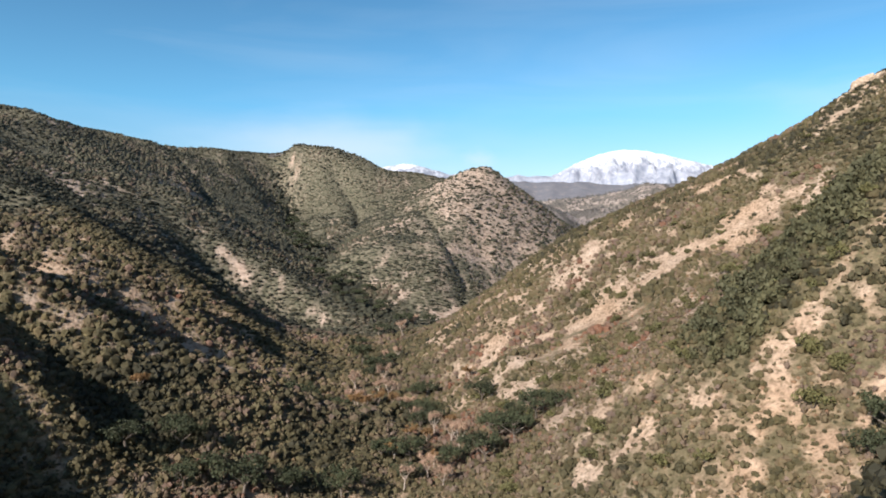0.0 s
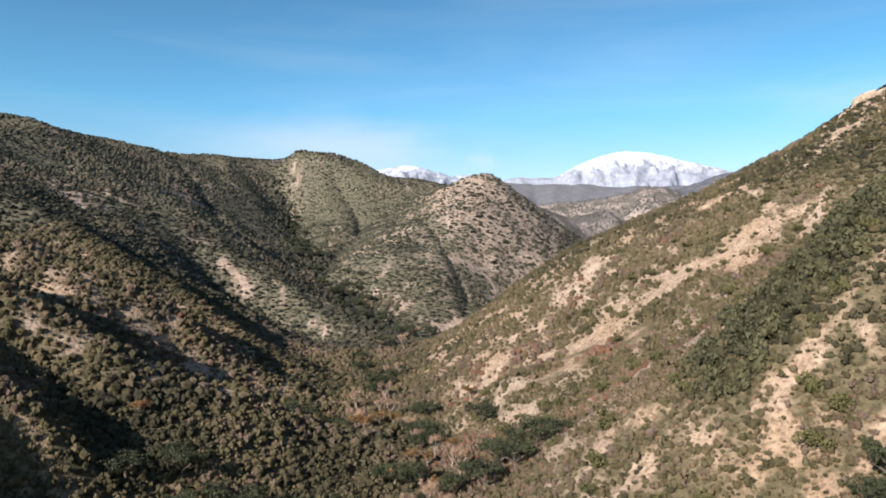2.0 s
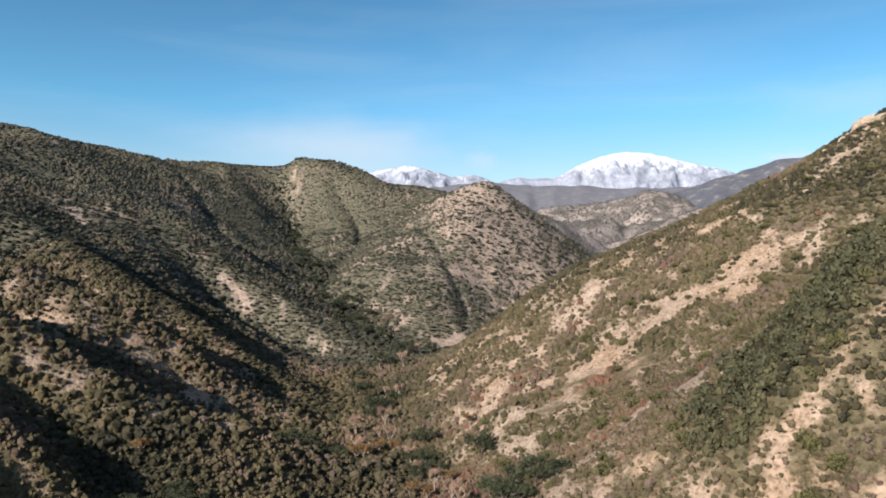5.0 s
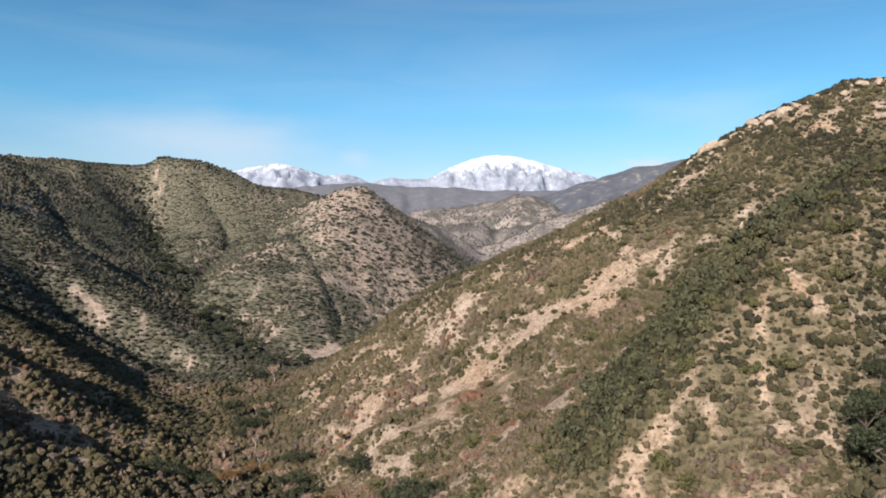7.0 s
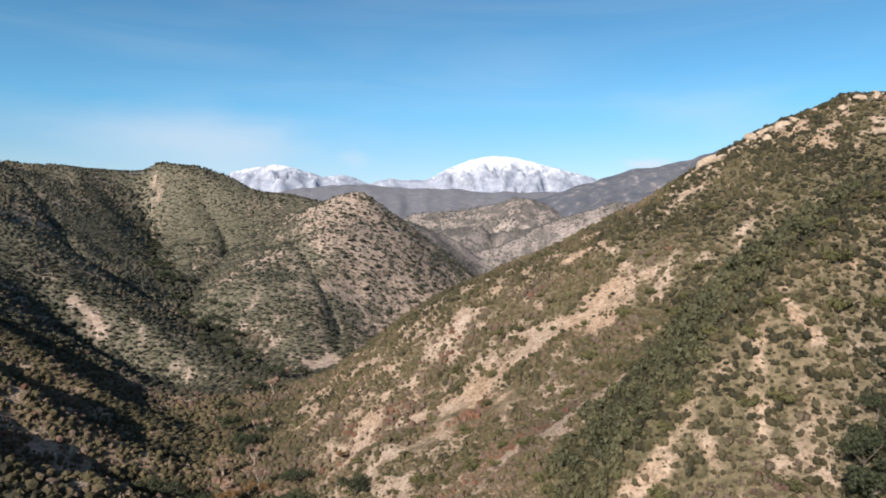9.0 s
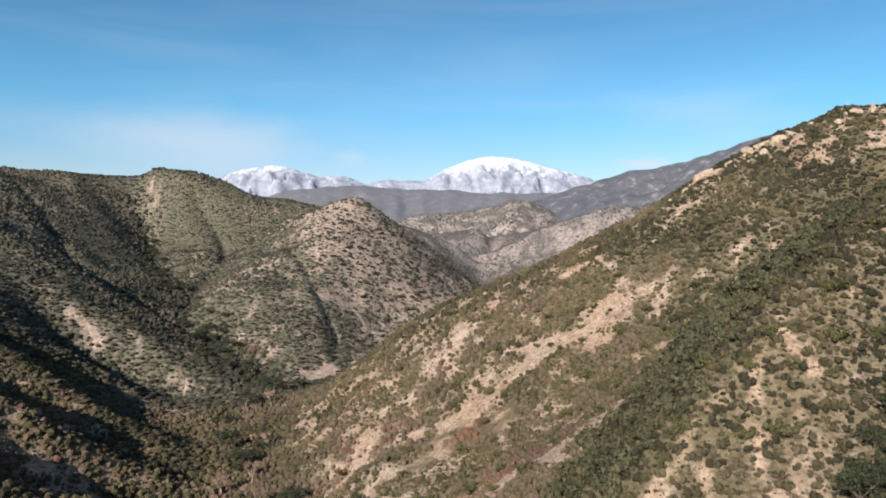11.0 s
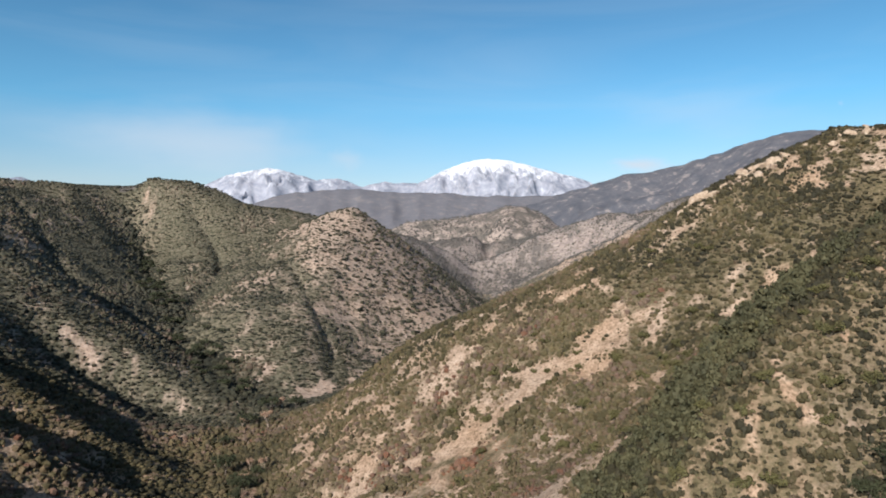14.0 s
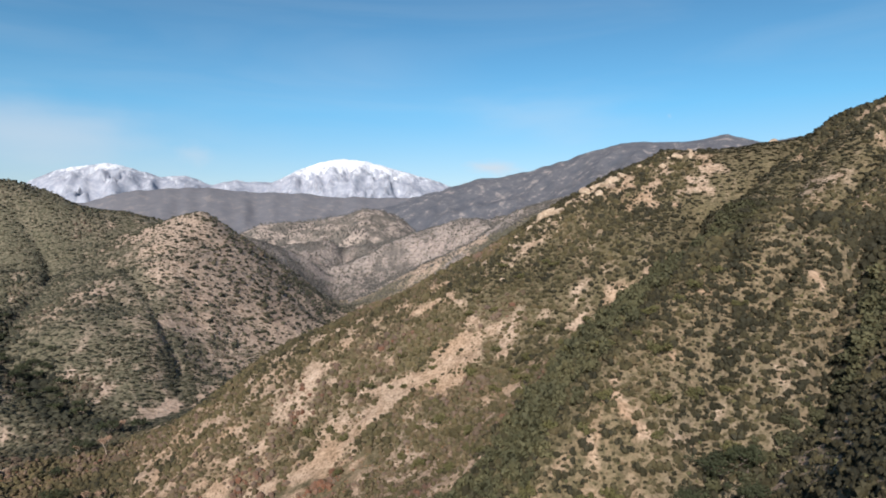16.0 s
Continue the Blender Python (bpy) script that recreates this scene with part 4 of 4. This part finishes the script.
BARK = bark_material("grey_bark", (0.07, 0.055, 0.045), (0.17, 0.14, 0.115))
PALE_BARK = bark_material("pale_bark", (0.22, 0.17, 0.14), (0.42, 0.35, 0.29))
OAK_LEAF = leaf_material("oak_leaves", [(0.0, (0.024, 0.031, 0.017)), (0.5, (0.037, 0.045, 0.023)), (1.0, (0.055, 0.062, 0.031))], 12.0)
TWIGS = leaf_material("bare_twigs", [(0.0, (0.24, 0.165, 0.12)), (0.5, (0.32, 0.225, 0.165)), (1.0, (0.38, 0.28, 0.21))], 12.0)
RUST_LEAF = leaf_material("rusty_leaves", [(0.0, (0.12, 0.070, 0.034)), (0.5, (0.16, 0.095, 0.042)), (1.0, (0.19, 0.13, 0.055))], 12.0)


def oak(rng):
    tree = new("oak_tree")
    tall = 6.0
    v, f, ends = limbs(rng, tall, 5.5, 0.32, 5)
    part("trunk", v, f, BARK, tree)
    lv, lf = leafy(rng, ends, 44, 1.5, 0.32)
    part("crown", lv, lf, OAK_LEAF, tree)
    return tagged(tree, "broad dark green live oak growing in the canyon bottom", "tree", "oaks along the creek")


def sycamore(rng):
    tree = new("bare_tree")
    v, f, ends = limbs(rng, 8.0, 4.0, 0.25, 5)
    part("trunk", v, f, PALE_BARK, tree)
    tri = []
    for m, e in ends:
        for _ in range(44):
            a = np.array(m.lerp(e, rng.uniform(0.2, 1.0)))
            d = rng.normal(0, 1, 3) * [1, 1, 0.7] + [0, 0, 0.7]
            d *= rng.uniform(0.5, 1.5) / np.linalg.norm(d)
            s = np.cross(d, rng.normal(0, 1, 3))
            s *= 0.06 / np.linalg.norm(s)
            tri.append([a - s, a + s, a + d])
            b = a + d * 0.6
            tri.append([b - s, b + s, b + rng.normal(0, 0.45, 3) + [0, 0, 0.3]])
    t = np.array(tri)
    part("twig_crown", t.reshape(-1, 3), np.arange(len(t) * 3).reshape(-1, 3), TWIGS, tree)
    return tagged(tree, "leafless pinkish-brown winter tree with pale trunk beside the creek", "tree", "bare trees along the creek")


def set_down(kinds, places, rng, scale):
    """Copies of the kinds on the ground at places in plan; the first ones are used themselves."""
    h = height(np.array([p[0] for p in places], float), np.array([p[1] for p in places], float))
    for i, (p, z) in enumerate(zip(places, h)):
        s = rng.uniform(*scale)
        at = pose(p[0], p[1], z, 0, 0, rng.uniform(0, 360))
        k = kinds[i % len(kinds)]
        ob = k if i < len(kinds) else copy_thing(k, at)
        ob.matrix_basis = at @ Matrix.Diagonal((s, s, s * rng.uniform(0.85, 1.15), 1))


def beside(rng, line, count, width):
    """Places scattered along a line in plan."""
    pts, out = samples(line, 4.0), []
    for _ in range(count):
        p = pts[rng.integers(len(pts))]
        out.append((p[0] + rng.normal(0, width), p[1] + rng.normal(0, width)))
    return out


rng = np.random.default_rng(21)
oaks = [oak(rng) for _ in range(4)]
groves = [(12, 152), (17, 158), (20, 150), (9, 146), (15, 145), (24, 146), (6, 158), (-45, 136), (-52, 140), (-38, 133), (-60, 133), (-30, 137), (-48, 130), (-20, 140), (-56, 146), (-8, 150), (-14, 160), (-40, 204), (-46, 209), (-34, 210), (-30, 203), (10, 186), (52, 83), (55, 85), (80, 90), (84, 93), (88, 97), (76, 84), (80, 84), (84, 88), (90, 92), (94, 97), (73, 78), (78, 78), (86, 82), (92, 87), (98, 94)]
set_down(oaks, groves + beside(rng, BREAKS["creek"][3:], 18, 6), rng, (0.55, 1.1))
spare = [copy_thing(k, pose(0, 0, 0)) for k in oaks]
set_down(spare, beside(rng, BREAKS["left_branch"][1:7], 84, 6), rng, (0.4, 0.8))
bare = [sycamore(rng) for _ in range(3)]
set_down(bare, [(-22, 208), (-26, 214), (-17, 213), (-12, 205), (2, 168), (-2, 176), (4, 160), (-3, 150), (-8, 146), (0, 142), (-28, 226), (-20, 222)] + beside(rng, BREAKS["creek"][4:], 10, 3), rng, (0.55, 0.95))


def autumn(rng):
    tree = new("autumn_tree")
    v, f, ends = limbs(rng, 4.5, 2.6, 0.15, 4)
    part("trunk", v, f, PALE_BARK, tree)
    lv, lf = leafy(rng, ends, 40, 0.8, 0.24)
    part("crown", lv, lf, RUST_LEAF, tree)
    return tagged(tree, "small tree with dry orange and yellow autumn leaves by the creek", "tree", "autumn trees along the creek")


golden = [autumn(rng) for _ in range(3)]
set_down(golden, [(-19, 209), (-15, 207), (-23, 203), (-8, 176), (-4, 172), (2, 178), (-11, 160), (-2, 156), (-66, 152), (-60, 205), (-66, 200), (-24, 196), (8, 214)], rng, (0.6, 1.0))


def big_shrub(rng):
    """A large rounded shrub: several stems from the base and a dense coat of leaves."""
    bush = new("large_shrub")
    vs, fs, ends = [], [], []
    for i in range(6):
        t = 6.2832 * (i + rng.uniform(-0.3, 0.3)) / 6
        e = Vector((math.cos(t) * rng.uniform(0.3, 0.9), math.sin(t) * rng.uniform(0.3, 0.9), rng.uniform(0.7, 1.4)))
        tube(vs, fs, (0, 0, -0.3), e, 0.06, 0.03, 4)
        ends.append((None, e))
    part("stem", vs, fs, BARK, bush)
    lv, lf = leafy(rng, ends, 54, 0.75, 0.19)
    part("foliage", lv, lf, SHRUB_LEAF, bush)
    return tagged(bush, "large rounded olive green shrub standing alone on tan soil", "shrub", "large shrubs on the slopes")


SHRUB_LEAF = leaf_material("olive_leaves", [(0.0, (0.062, 0.066, 0.028)), (0.5, (0.092, 0.090, 0.038)), (1.0, (0.125, 0.115, 0.050))], 14.0)
bushes = [big_shrub(rng) for _ in range(4)]
free = [(10, 188), (37, 99), (55, 104), (26, 119), (41, 124), (12, 200), (20, 176), (28, 170), (40, 186), (36, 160), (46, 172)]
while len(free) < 130:
    p = (rng.uniform(8, 135), rng.uniform(92, 240))
    if abs(p[0] - 0.62 * p[1] + 20) < 75 and min(math.dist(p, q) for q in free) > 4.5:
        free.append(p)
set_down(bushes, free, rng, (0.7, 1.45))


# ---- rocks ----
def rock_material():
    m, n, l, b = shader("granite", 0.9)
    l.new(ramped(n, l, grain(n, l, 1.6, 6.0, rough=0.65), [(0.3, (0.20, 0.14, 0.10)), (0.5, (0.38, 0.29, 0.21)), (0.7, (0.52, 0.42, 0.33))]), b.inputs["Base Color"])
    bumped(n, l, b, grain(n, l, 0.7, 6.0, rough=0.7), 0.5)
    return m


GRANITE = rock_material()


def boulder(rng):
    """A weathered granite block with flat broken faces, about 2 m across."""
    bm = bmesh.new()
    bmesh.ops.create_icosphere(bm, subdivisions=3, radius=1.0)
    cuts, rough = [Vector(rng.normal(0, 1, 3)).normalized() for _ in range(11)], rng.uniform(0.45, 0.6)
    for v in bm.verts:
        for c in cuts:
            d = v.co.dot(c) - rough
            if d > 0:
                v.co -= c * d * 0.92
        v.co *= 1 + 0.12 * noise.noise(v.co * 2.3 + Vector((7.0 * cuts[0].x, 0, 0))) + 0.07 * noise.noise(v.co * 6.1 + Vector((0, 9.0 * cuts[1].x, 0)))
    bm.verts.index_update()
    v, f = [tuple(p.co) for p in bm.verts], [tuple(q.index for q in t.verts) for t in bm.faces]
    bm.free()
    return tagged(sheet("rock_outcrop", v, f, [GRANITE], smooth=False), "weathered tan granite outcrop standing out of the ridge", "rock", "granite outcrops")


rocks = [boulder(rng) for _ in range(5)]
spots = [(149, 246, 4.5), (146, 248, 3.0), (151, 243, 3.5), (141, 248, 2.4), (137, 252, 2.2), (157, 244, 2.6), (165, 243, 3.4), (170, 241, 4.2), (175, 241, 4.6), (179, 242, 3.6), (173, 237, 3.4), (167, 237, 2.6), (183, 243, 2.6), (193, 246, 2.4), (199, 237, 2.8), (209, 239, 3.0), (214, 237, 2.2), (222, 246, 2.4), (132, 237, 1.8), (126, 235, 1.6), (120, 231, 1.4), (310, 282, 5.0), (305, 278, 4.0), (298, 276, 3.4)]
for _ in range(46):
    x, y, s = spots[rng.integers(0, 18)]
    spots.append((x + rng.normal(0, 5), y + rng.normal(0, 4), s * rng.uniform(0.2, 0.5)))
hs = height(np.array([p[0] for p in spots], float), np.array([p[1] for p in spots], float))
for i, ((x, y, s), z) in enumerate(zip(spots, hs)):
    at = pose(x, y, z + 0.15 * s, rng.uniform(-20, 20), rng.uniform(-20, 20), rng.uniform(0, 360))
    ob = rocks[i] if i < len(rocks) else copy_thing(rocks[i % len(rocks)], at)
    ob.matrix_basis = at @ Matrix.Diagonal((s, s * rng.uniform(0.7, 1.0), s * rng.uniform(0.55, 0.95), 1))
